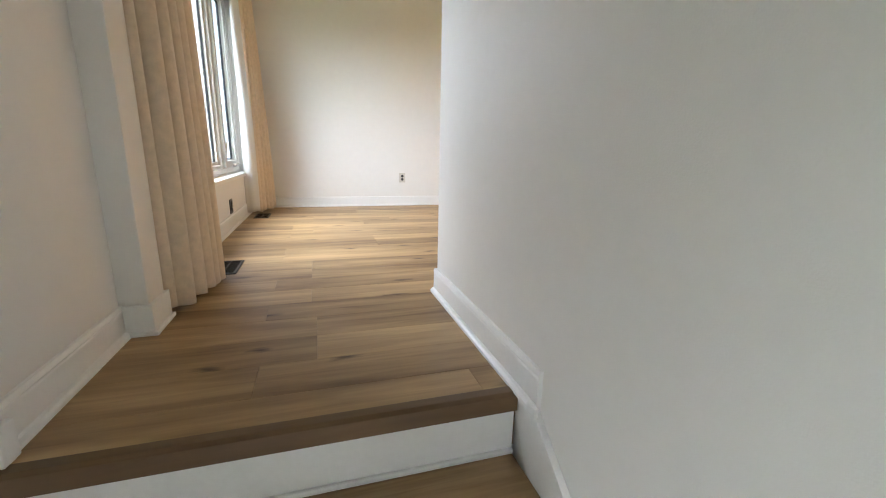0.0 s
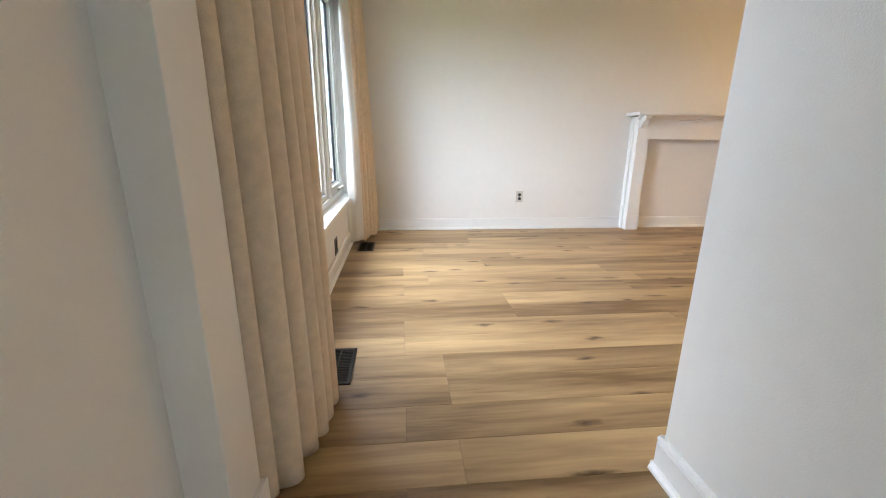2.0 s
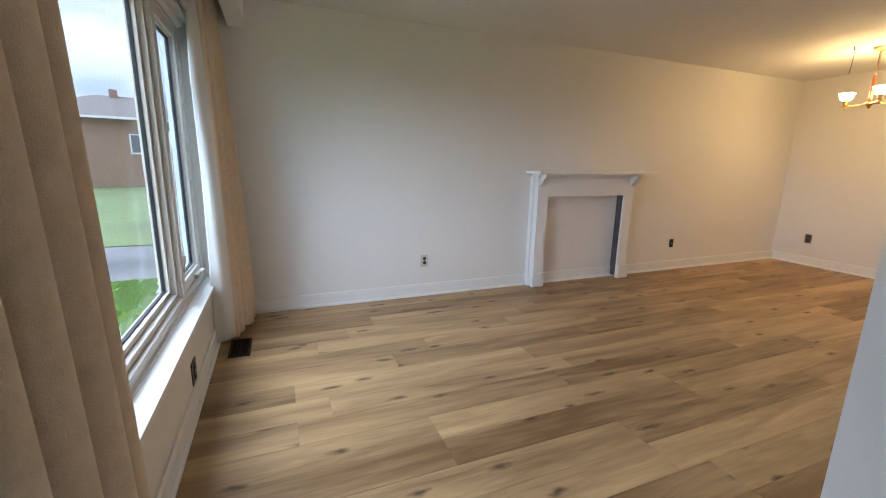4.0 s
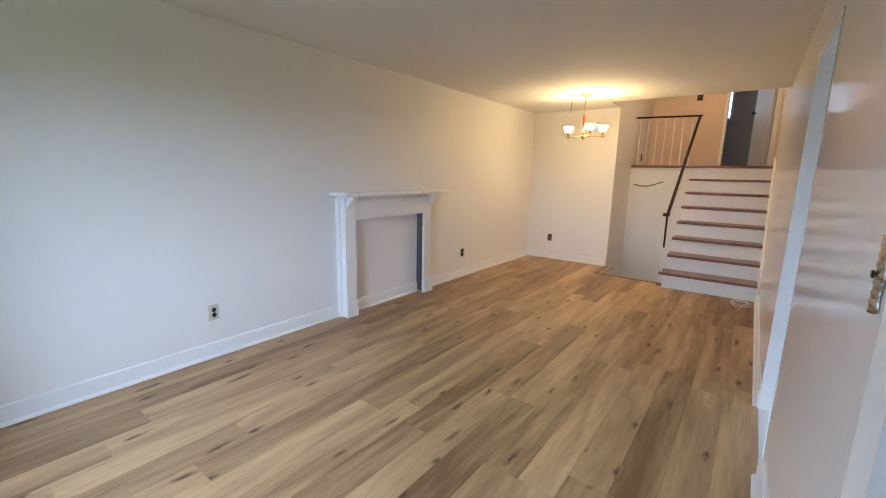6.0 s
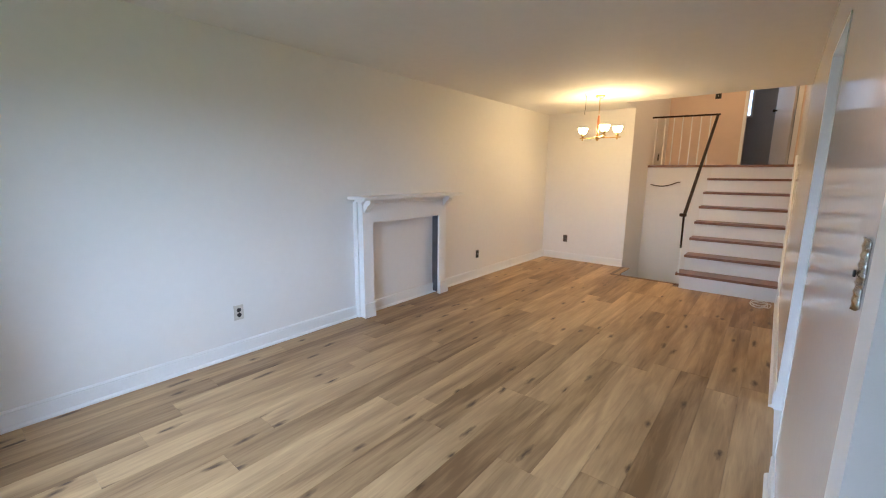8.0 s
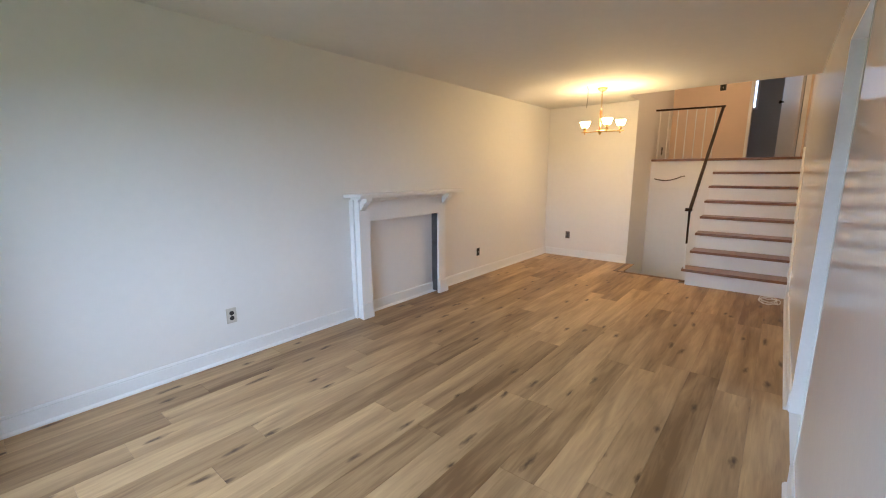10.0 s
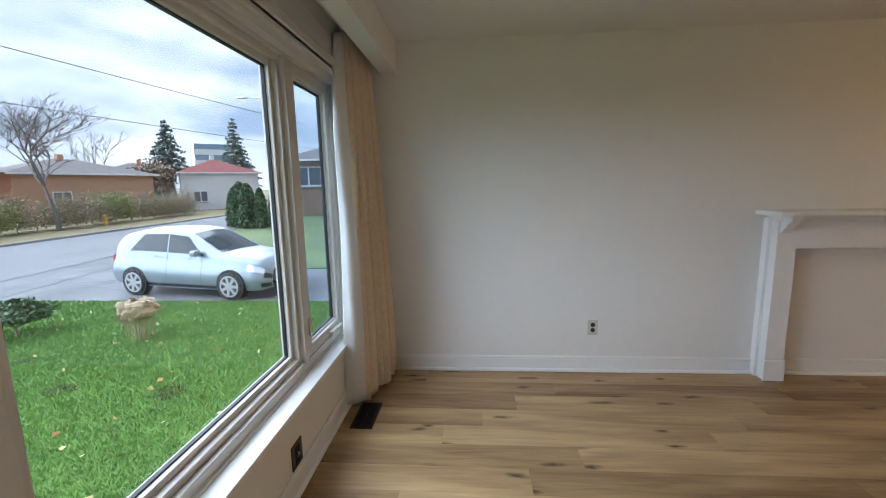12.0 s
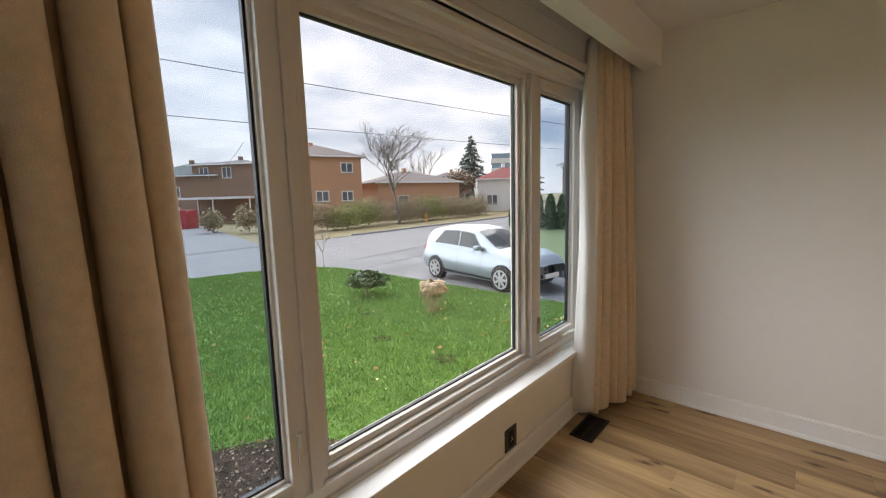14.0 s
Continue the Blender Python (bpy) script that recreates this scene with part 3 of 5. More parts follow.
# ---- outlets, switch, registers ----
def outlet(at, turn, label, plate=IVORY, socket=BLACKP, plate_w=0.072, plate_h=0.116, slots=True):
    """A wall plate in the xz plane facing -y, turned about z."""
    o = thing("wall_outlet", (*at, 0, 0, turn), label, "outlet")
    inv = o.matrix_basis

    def p(name, bm, m, lab=""):
        bmesh.ops.transform(bm, matrix=inv, verts=bm.verts[:])
        return part(name, bm, m, o, lab)

    p("plate", box_bm((-plate_w / 2, -0.006, -plate_h / 2, plate_w / 2, 0.0, plate_h / 2), bevel=0.002), plate)
    if slots:
        for z in (-0.020, 0.020):
            p("socket", prism_bm([(0.0165 * math.sin(a * math.pi / 8), z + 0.0165 * math.cos(a * math.pi / 8)) for a in range(16)], "y", -0.009, -0.004), socket, "black socket")
    else:
        p("box", box_bm((-0.024, -0.0075, -0.042, 0.024, -0.005, 0.042), bevel=0.002), HOLLOW_BLACK, "open black outlet box")
        p("wire", tube_bm([(-0.004, -0.008, -0.012), (0.004, -0.013, -0.004), (-0.002, -0.012, 0.010)], 0.004, 6), IVORY, "loose end of wire")
    p("screw", box_bm((-0.003, -0.0075, -0.003, 0.003, -0.005, 0.003), bevel=0.001), PEWTER)
    return o


outlet((1.32, YF, 0.342), 0, "ivory wall outlet with black sockets above the baseboard")
outlet((4.573, YF, 0.330), 0, "uncovered black outlet box beside the mantel", BLACKP, slots=False, plate_w=0.062, plate_h=0.105)
outlet((XD, 4.644, 0.355), -90, "dark wall outlet on the dining wall", mat("brown_plate", (0.10, 0.07, 0.05), 0.4))
outlet((XW, 3.745, 0.182), 90, "dark open outlet box below the window sill", mat("black_plate", (0.03, 0.026, 0.024), 0.35), slots=False, plate_w=0.105, plate_h=0.118)


def register(x0, y0, x1, y1):
    r = thing("floor_register", ((x0 + x1) / 2, (y0 + y1) / 2, 0.0), "dark bronze metal floor register", "vent", "floor registers under the window")
    # A near-black sheet stands in for the unlit depth of the duct.
    part("duct_shade", box_bm((x0 + 0.012, y0 + 0.012, 0.0015, x1 - 0.012, y1 - 0.012, 0.003)), HOLLOW_BLACK, r)
    ring_bm = box_bm((x0, y0, 0.001, x0 + 0.016, y1, 0.007), (x1 - 0.016, y0, 0.001, x1, y1, 0.007), (x0 + 0.016, y0, 0.001, x1 - 0.016, y0 + 0.016, 0.007), (x0 + 0.016, y1 - 0.016, 0.001, x1 - 0.016, y1, 0.007), bevel=0.0015)
    part("frame", ring_bm, BRONZE, r)
    y = y0 + 0.024
    while y < y1 - 0.02:
        part("slat", box_bm((x0 + 0.016, y, 0.002, x1 - 0.016, y + 0.004, 0.006)), BRONZE, r)
        y += 0.0125
    part("bar", box_bm(((x0 + x1) / 2 - 0.003, y0 + 0.016, 0.002, (x0 + x1) / 2 + 0.003, y1 - 0.016, 0.0065)), BRONZE, r)


register(-0.298, 4.232, -0.164, 4.518)
register(-0.268, 2.288, -0.130, 2.572)

plate = thing("switch_plate", (1.00, YS, 1.24), "ornate antique pewter light switch plate on gloss paint", "switch")
bm = bmesh.new()
g = []
for j in range(25):
    v = j / 24
    wv = 0.027 + 0.003 * math.cos(v * 4 * math.pi) + 0.002 * math.cos(v * 16 * math.pi) - (0.018 if j in (0, 24) else 0.0)
    g.append([bm.verts.new((1.00 + wv * q, YS + 0.003 + 0.006 * (1 - abs(q) ** 2) + 0.0012 * math.cos(v * 50) * (1 - q * q), 1.24 - 0.066 + 0.132 * v)) for q in (-1, -0.66, -0.33, 0, 0.33, 0.66, 1)])
for a, b in zip(g, g[1:]):
    for k in range(6):
        bm.faces.new((a[k], b[k], b[k + 1], a[k + 1]))
body = part("plate", bm, PEWTER, plate, smooth=True)
body.modifiers.new("thickness", "SOLIDIFY").thickness = 0.003
part("toggle", box_bm((0.995, YS + 0.010, 1.233, 1.005, YS + 0.015, 1.247), bevel=0.003), BLACKP, plate, "black toggle")

# ---- stairs up ----
stairs = thing("staircase", (6.7, 2.27, 0.0), "straight flight of wooden treads with white risers", "stairs")
for k in range(8):
    x = X1 + RUN * k
    z = RISE * (k + 1)
    y_end = YB + (0.05 if k == 0 else 0.012)
    if k < 7:
        part("tread", box_bm((x, YS + 0.022, z - 0.032, x + RUN + 0.03, y_end, z), bevel=0.006), TREAD, stairs, "brown varnished tread")
    else:
        part("tread", box_bm((x - 0.004, YS + 0.022, z - 0.032, x + 0.09, YD, z + 0.004), bevel=0.006), TREAD, stairs, "brown landing nosing")
    part("riser", box_bm((x + 0.028, YS + 0.022, z - RISE, x + 0.046, YB, z - 0.032)), TRIM, stairs, "white painted riser")
side = [(X1 + 0.05, -0.2), (X1 + 0.05, 0.16)]
for k in range(1, 8):
    side += [(X1 + 0.05 + RUN * k - 0.0, RISE * k - 0.034), (X1 + 0.05 + RUN * k, RISE * (k + 1) - 0.034)]
side += [(XL + 0.05, -0.2)]
part("stringer", prism_bm(side, "y", YB - 0.03, YB - 0.004), TRIM, stairs, "white painted closed side")
skirt = [(X1 - 0.10, 0.0), (X1 - 0.10, 0.22), (X1 - 0.02, 0.30), (XL - 0.02, ZL + 0.13), (XL + 0.10, ZL + 0.13), (XL + 0.10, 0.0)]
part("wall_skirt", prism_bm(skirt, "y", YS + 0.001, YS + 0.021, bevel=0.002), TRIM, stairs, "cream painted skirt board along the wall")

# railing
rails = thing("stair_railing", (6.7, YB, 0.2), "dark stained handrail on thin white balusters", "railing")
ZR = ZL + 0.755


def bar(name, a, b, w, h, material, label=""):
    """A rectangular bar from a to b, h deep and w wide."""
    a, b = Vector(a), Vector(b)
    m = (b - a).to_track_quat("X", "Z").to_matrix().to_4x4()
    bm = box_bm((0, -w / 2, -h / 2, (b - a).length, w / 2, h / 2), bevel=min(w, h) * 0.25)
    bmesh.ops.transform(bm, matrix=Matrix.Translation(a) @ m, verts=bm.verts[:])
    return part(name, bm, material, rails, label)


bar("landing_rail", (XL + 0.0, YB - 0.03, ZR), (XL + 0.0, YD - 0.01, ZR + 0.02), 0.036, 0.026, RAIL)
bar("sloping_rail", (X1 - 0.01, YB + 0.02, 0.935), (XL + 0.0, YB, ZR), 0.036, 0.032, RAIL)
bar("rail_return", (X1 - 0.06, YB + 0.05, 0.94), (X1 + 0.02, YB + 0.015, 0.935), 0.045, 0.04, RAIL)
part("newel", prism_bm([(X1 - 0.040, 0.93), (X1 - 0.012, 0.93), (X1 + 0.008, 0.52), (X1 - 0.002, 0.52)], "y", YB + 0.010, YB + 0.032, bevel=0.003), RAIL, rails, "tapered dark newel")
part("newel_foot", tube_bm([(X1 + 0.008, YB + 0.02, 0.60), (X1 + 0.02, YB + 0.02, 0.19)], 0.010), TRIM, rails, "thin white post")
for k in range(7):
    y = YB + 0.09 + 0.125 * k
    part("baluster", tube_bm([(XL + 0.01, y, ZL), (XL + 0.01, y, ZR)], 0.008, 6), TRIM, rails)

# stairwell edge and loose cables
structure("floor_nosing", box_bm((5.985, YB + 0.0, -0.05, 6.045, YD - 0.0, 0.004), (6.045, YD - 0.05, -0.05, XD - 0.01, YD, 0.004), bevel=0.004), NOSE, "brown edge strip along the stairwell", "nosing")
structure("trim", box_bm((XL + 0.012, YB, 1.115, XL + 0.022, YD, 1.135), bevel=0.002), WALL, "faint painted seam on the stairwell panel", "trim")
cable = thing("hanging_cable", (XL, 3.4, 1.3), "dark loose cable sagging across the white panel", "cable")
part("wire", tube_bm([(XL + 0.012, 3.62 - 0.44 * q, 1.272 - 0.045 * math.sin(math.pi * min(1, q * 1.1)) + 0.045 * q) for q in [i / 14 for i in range(15)]], 0.009, 6), CABLE_D, cable)
coil = thing("cable_coil", (5.56, 1.92, 0.0), "coil of thin white cable on the floor", "cable")
rc = random.Random(3)
for k in range(4):
    rr, ox, oy = rc.uniform(0.09, 0.15), rc.uniform(-0.03, 0.03), rc.uniform(-0.01, 0.02)
    part("loop", tube_bm([(5.56 + ox + rr * 1.1 * math.cos(a), 1.935 + oy + rr * 0.75 * math.sin(a), 0.006 + 0.006 * k + 0.012 * math.sin(a * 2 + k) ** 2) for a in [i * 6.283 / 22 for i in range(23)]], 0.004, 5), CABLE, coil)
outlet((8.898, 2.945, 2.81), 90 + 180, "small dark thermostat on the landing wall", BLACKP, plate_w=0.09, plate_h=0.10, slots=False)
outlet((8.3, YD, ZL + 0.16), 0, "dark wall outlet on the landing", BLACKP, slots=False, plate_w=0.09, plate_h=0.13)

# bedroom door and window beyond the landing
structure("door_2", box_bm((8.895, 1.80, ZL, 9.005, 1.86, 3.60), (8.895, 2.50, ZL, 9.005, 2.55, 3.60), (8.895, 1.86, 3.56, 9.005, 2.50, 3.60), bevel=0.003), TRIM, "white painted casing of the bedroom doorway", "doorway")
leaf = thing("bedroom_door", (9.0, 1.88, ZL), "white bedroom door standing half open", "door")
bm = box_bm((0, 0, 0.008, 0.62, 0.035, 1.96), bevel=0.003)
bmesh.ops.transform(bm, matrix=pose(9.01, 1.87, ZL, 0, 0, 22), verts=bm.verts[:])
part("leaf", bm, TRIM, leaf)
bm = lathe_bm([(0.012, 0), (0.012, 0.03), (0.026, 0.04), (0.026, 0.06), (0.012, 0.068)], n=12)
bmesh.ops.transform(bm, matrix=pose(9.01, 1.87, ZL, 0, 0, 22) @ pose(0.56, 0.035, 0.98, -90), verts=bm.verts[:])
part("knob", bm, BRONZE, leaf, "dark door knob", smooth=True)
win2 = tagged(new("window_2"), "bright bedroom window seen through a doorway", "window", kind="structure")
win2.matrix_basis = pose(10.85, 2.9, 2.62)
ring("window_frame", 10.82, 10.93, 2.53, 3.62, 2.62, 3.8, 0.04, TRIM, win2)
part("pane", box_bm((10.87, 2.57, 2.66, 10.876, 3.58, 3.76)), GLASS, win2).visible_shadow = False

# unseen ceiling light, added to warm and brighten the stairs and landing
hall = thing("unseen_ceiling_light", (6.9, 2.7, 4.1), "lit round ceiling light added unseen above the stairs", "ceiling light")
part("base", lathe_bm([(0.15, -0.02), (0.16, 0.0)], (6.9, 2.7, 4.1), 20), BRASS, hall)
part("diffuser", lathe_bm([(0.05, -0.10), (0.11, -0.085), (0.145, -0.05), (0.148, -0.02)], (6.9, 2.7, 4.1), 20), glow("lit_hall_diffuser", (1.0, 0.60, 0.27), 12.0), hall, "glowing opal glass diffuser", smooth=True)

# ---- chandelier ----
CX, CY = 5.40, 3.80
ch = thing("chandelier", (CX, CY, ZC), "lit brass chandelier with flared glass shades", "chandelier")
part("canopy", lathe_bm([(0.012, -0.040), (0.030, -0.034), (0.055, -0.014), (0.062, 0.0)], (CX, CY, ZC)), BRASS, ch, smooth=True)
for i in range(9):
    z = ZC - 0.045 - i * 0.021
    a = math.pi / 2 * (i % 2)
    part("chain_link", tube_bm([(CX + 0.007 * math.cos(t) * math.cos(a), CY + 0.007 * math.cos(t) * math.sin(a), z + 0.014 * math.sin(t)) for t in [k * 6.283 / 10 for k in range(11)]], 0.0022, 5), BRASS, ch)
part("stem", lathe_bm([(0.006, -0.50), (0.018, -0.48), (0.014, -0.44), (0.016, -0.30), (0.013, -0.25), (0.004, -0.235)], (CX, CY, ZC), 14), COPPER, ch, "copper toned stem", smooth=True)
part("hub", lathe_bm([(0.004, -0.555), (0.014, -0.545), (0.020, -0.525), (0.034, -0.515), (0.034, -0.50), (0.012, -0.492)], (CX, CY, ZC), 16), BRASS, ch, smooth=True)
for dx, dy in ((0.06, 0.215), (-0.16, -0.135), (0.09, -0.215)):
    tip = (CX + dx, CY + dy, ZC - 0.500)
    arm = part("arm", tube_bm([(CX, CY, ZC - 0.508), (CX + dx * 0.5, CY + dy * 0.5, ZC - 0.512), (CX + dx * 1.18, CY + dy * 1.18, ZC - 0.508)], 0.0075, 8), BRASS, ch)
    part("finial", lathe_bm([(0.003, -0.040), (0.011, -0.028), (0.007, -0.016), (0.010, 0.0)], tip, 12), BRASS, arm, smooth=True)
    part("cup", lathe_bm([(0.010, 0.0), (0.022, 0.012), (0.013, 0.024), (0.024, 0.040), (0.026, 0.056)], tip, 14), BRASS, arm, smooth=True)
    part("shade", lathe_bm([(0.022, 0.046), (0.040, 0.060), (0.048, 0.080), (0.049, 0.095), (0.060, 0.118), (0.048, 0.116), (0.03, 0.10)], tip, 24, 0.07, 6), SHADE, arm, "glowing flared glass shade", smooth=True)
hook = thing("ceiling_hook", (5.15, 3.89, ZC), "small hook with a hanging cord in the ceiling", "hook")
part("hook", tube_bm([(5.15, 3.89, ZC), (5.15, 3.89, ZC - 0.03), (5.155, 3.885, ZC - 0.04), (5.165, 3.88, ZC - 0.03)], 0.004, 6), BRONZE, hook)
part("cord", tube_bm([(5.157, 3.885, ZC - 0.035), (5.155, 3.885, ZC - 0.14), (5.15, 3.89, ZC - 0.25)], 0.0025, 5), BRONZE, hook)

# ---- outdoors ----
ZG = -1.0
GRASS_S = mat("lawn_soil", (0.12, 0.235, 0.04), 0.95, vary=0.25, scale=1.4, bump=0.6, bump_scale=40, dark=(0.07, 0.155, 0.026))
ASPHALT = mat("worn_asphalt", (0.20, 0.20, 0.205), 0.95, spec=0.1, vary=0.14, scale=0.5, bump=0.4, bump_scale=60)
DRIVE = mat("dark_driveway", (0.16, 0.163, 0.17), 0.8, spec=0.2, vary=0.3, scale=0.8, bump=0.4, bump_scale=60)
KERB = mat("kerb_concrete", (0.30, 0.295, 0.28), 0.85, vary=0.12, scale=2)
SOIL = mat("bed_soil", (0.05, 0.035, 0.026), 0.95, spec=0.1, vary=0.35, scale=6, bump=0.9, bump_scale=30)
VERGE = mat("leafy_verge", (0.17, 0.165, 0.075), 0.95, vary=0.3, scale=0.9, bump=0.6, bump_scale=25, dark=(0.16, 0.10, 0.045))
BRICK = mat("orange_brick", (0.50, 0.285, 0.185), 0.85, vary=0.12, scale=1.5, bump=0.5, bump_scale=20, rand=0.2)
BRICK_B = mat("brown_brick", (0.28, 0.18, 0.13), 0.85, vary=0.12, scale=1.5, bump=0.5, bump_scale=20)
ROOF = mat("grey_brown_shingle", (0.18, 0.158, 0.152), 0.95, spec=0.1, vary=0.15, scale=2, bump=0.5, bump_scale=12)
ROOF_G = mat("grey_green_shingle", (0.13, 0.15, 0.145), 0.95, spec=0.1, vary=0.15, scale=2)
ROOF_R = mat("red_shingle", (0.23, 0.085, 0.08), 0.95, spec=0.1, vary=0.15, scale=2)
WHITE_O = mat("white_outdoor_paint", (0.72, 0.73, 0.74), 0.5, vary=0.05, scale=2)
PANE_D = mat("dark_window_pane", (0.10, 0.12, 0.15), 0.12, vary=0.2, scale=0.7)
RED = mat("red_shed_paint", (0.42, 0.03, 0.05), 0.5, vary=0.1, scale=2)
BARK = mat("grey_bark", (0.17, 0.145, 0.135), 0.9, vary=0.25, scale=8)
TWIG = mat("brown_twig", (0.24, 0.185, 0.14), 0.9, vary=0.25, scale=8)
PAINT_C = mat("silver_car_paint", (0.25, 0.295, 0.335), 0.32, 0.35, vary=0.02, scale=2, spec=0.4)
TYRE = mat("tyre_rubber", (0.022, 0.022, 0.023), 0.8, vary=0.15, scale=9)
ALLOY = mat("alloy_wheel", (0.42, 0.43, 0.45), 0.35, 0.2, vary=0.05, scale=9)
CARGLASS = mat("tinted_car_glass", (0.025, 0.032, 0.036), 0.12, vary=0.1, scale=2, spec=0.3)
CARBLACK = mat("black_car_trim_and_shade", (0.018, 0.018, 0.02), 0.5)
LAMP_R = mat("red_tail_lamp", (0.45, 0.02, 0.03), 0.15)
LAMP_W = mat("clear_headlamp", (0.62, 0.66, 0.70), 0.12, 0.3)
BURLAP = mat("burlap", (0.55, 0.43, 0.29), 0.95, vary=0.15, scale=12, bump=0.8, bump_scale=90)
OFFICE = mat("pale_office_panel", (0.60, 0.62, 0.64), 0.5, vary=0.04, scale=0.3)
OFFICE_G = mat("blue_office_glass", (0.18, 0.27, 0.36), 0.15, vary=0.1, scale=0.3)
ALU = mat("white_corrugated_aluminium", (0.70, 0.72, 0.73), 0.4, 0.1, vary=0.05, scale=3)
WIRE = mat("black_cable", (0.03, 0.03, 0.032), 0.6)
PLEXI = clear_glass("porch_plexiglass", (0.80, 0.88, 0.86))


def leaf_mat(name, a, b, patch=0.0):
    """Leaves that differ one by one; patch adds slow changes of tone over the ground, about a metre wide."""
    m = bpy.data.materials.new(name)
    m.use_nodes = True
    nt = m.node_tree
    p = nt.nodes["Principled BSDF"]
    p.inputs["Roughness"].default_value = 0.6
    geo, ramp = nt.nodes.new("ShaderNodeNewGeometry"), nt.nodes.new("ShaderNodeValToRGB")
    ramp.color_ramp.elements[0].color, ramp.color_ramp.elements[1].color = (*a, 1), (*b, 1)
    last = geo.outputs["Random Per Island"]
    if patch:
        tc, ns, mul = nt.nodes.new("ShaderNodeTexCoord"), nt.nodes.new("ShaderNodeTexNoise"), nt.nodes.new("ShaderNodeMath")
        ns.inputs["Scale"].default_value, ns.inputs["Detail"].default_value, ns.inputs["Roughness"].default_value = 4.5, 5, 0.7
        sub = nt.nodes.new("ShaderNodeMath")
        sub.operation, mul.operation = "MULTIPLY_ADD", "MULTIPLY_ADD"
        sub.inputs[1].default_value, sub.inputs[2].default_value = 3.4 * patch, -1.7 * patch + 0.05
        mul.inputs[1].default_value = 0.55
        nt.links.new(tc.outputs["Object"], ns.inputs["Vector"])
        nt.links.new(ns.outputs["Fac"], sub.inputs[0])
        nt.links.new(last, mul.inputs[0])
        nt.links.new(sub.outputs[0], mul.inputs[2])
        last = mul.outputs[0]
    nt.links.new(last, ramp.inputs["Fac"])
    nt.links.new(ramp.outputs["Color"], p.inputs["Base Color"])
    return m


BLADE = leaf_mat("grass_blade", (0.068, 0.17, 0.026), (0.27, 0.45, 0.09), 0.45)
# Needle colours are lightened, with the haze of distance put into them.
NEEDLE = leaf_mat("spruce_needle", (0.08, 0.115, 0.10), (0.145, 0.185, 0.16))
CEDAR = leaf_mat("cedar_leaf", (0.035, 0.08, 0.035), (0.08, 0.145, 0.06))
BUSH_L = leaf_mat("bush_leaf", (0.03, 0.065, 0.025), (0.10, 0.15, 0.06))
HEDGE_L = leaf_mat("late_autumn_leaf", (0.22, 0.17, 0.11), (0.34, 0.29, 0.16))
HEDGE_G = leaf_mat("yellow_green_leaf", (0.18, 0.20, 0.06), (0.30, 0.33, 0.10))
FALLEN = leaf_mat("fallen_leaf", (0.40, 0.22, 0.06), (0.60, 0.50, 0.26))
BROWN_L = leaf_mat("brown_leaf", (0.09, 0.06, 0.04), (0.30, 0.22, 0.15))


def raw(name, verts, faces, material, parent=None, label="", smooth=False):
    me = bpy.data.meshes.new(name)
    me.from_pydata(verts, [], faces)
    me.materials.append(material)
    if smooth:
        for p in me.polygons:
            p.use_smooth = True
    ob = new(name, me)
    if parent is not None:
        ob.parent = parent
        ob.matrix_parent_inverse = parent.matrix_basis.inverted()
    if label:
        ob["label"] = label
    return ob


def leaves(name, centres, size, material, parent, seed, stretch=1.6, droop=0.0, label=""):
    """Many small four-cornered leaves, each an island of its own."""
    rnd = np.random.RandomState(seed)
    c = np.asarray(centres, float)
    n = len(c)
    d = rnd.normal(size=(n, 3))
    d[:, 2] = d[:, 2] * 0.6 - droop
    d /= np.linalg.norm(d, axis=1)[:, None]
    e = np.cross(d, rnd.normal(size=(n, 3)))
    e /= np.linalg.norm(e, axis=1)[:, None] + 1e-9
    s = size * rnd.uniform(0.6, 1.3, (n, 1))
    v = np.stack([c - d * s * stretch * 0.5, c + e * s * 0.5, c + d * s * stretch * 0.5, c - e * s * 0.5], 1).reshape(-1, 3)
    return raw(name, v.tolist(), [(4 * i, 4 * i + 1, 4 * i + 2, 4 * i + 3) for i in range(n)], material, parent, label)


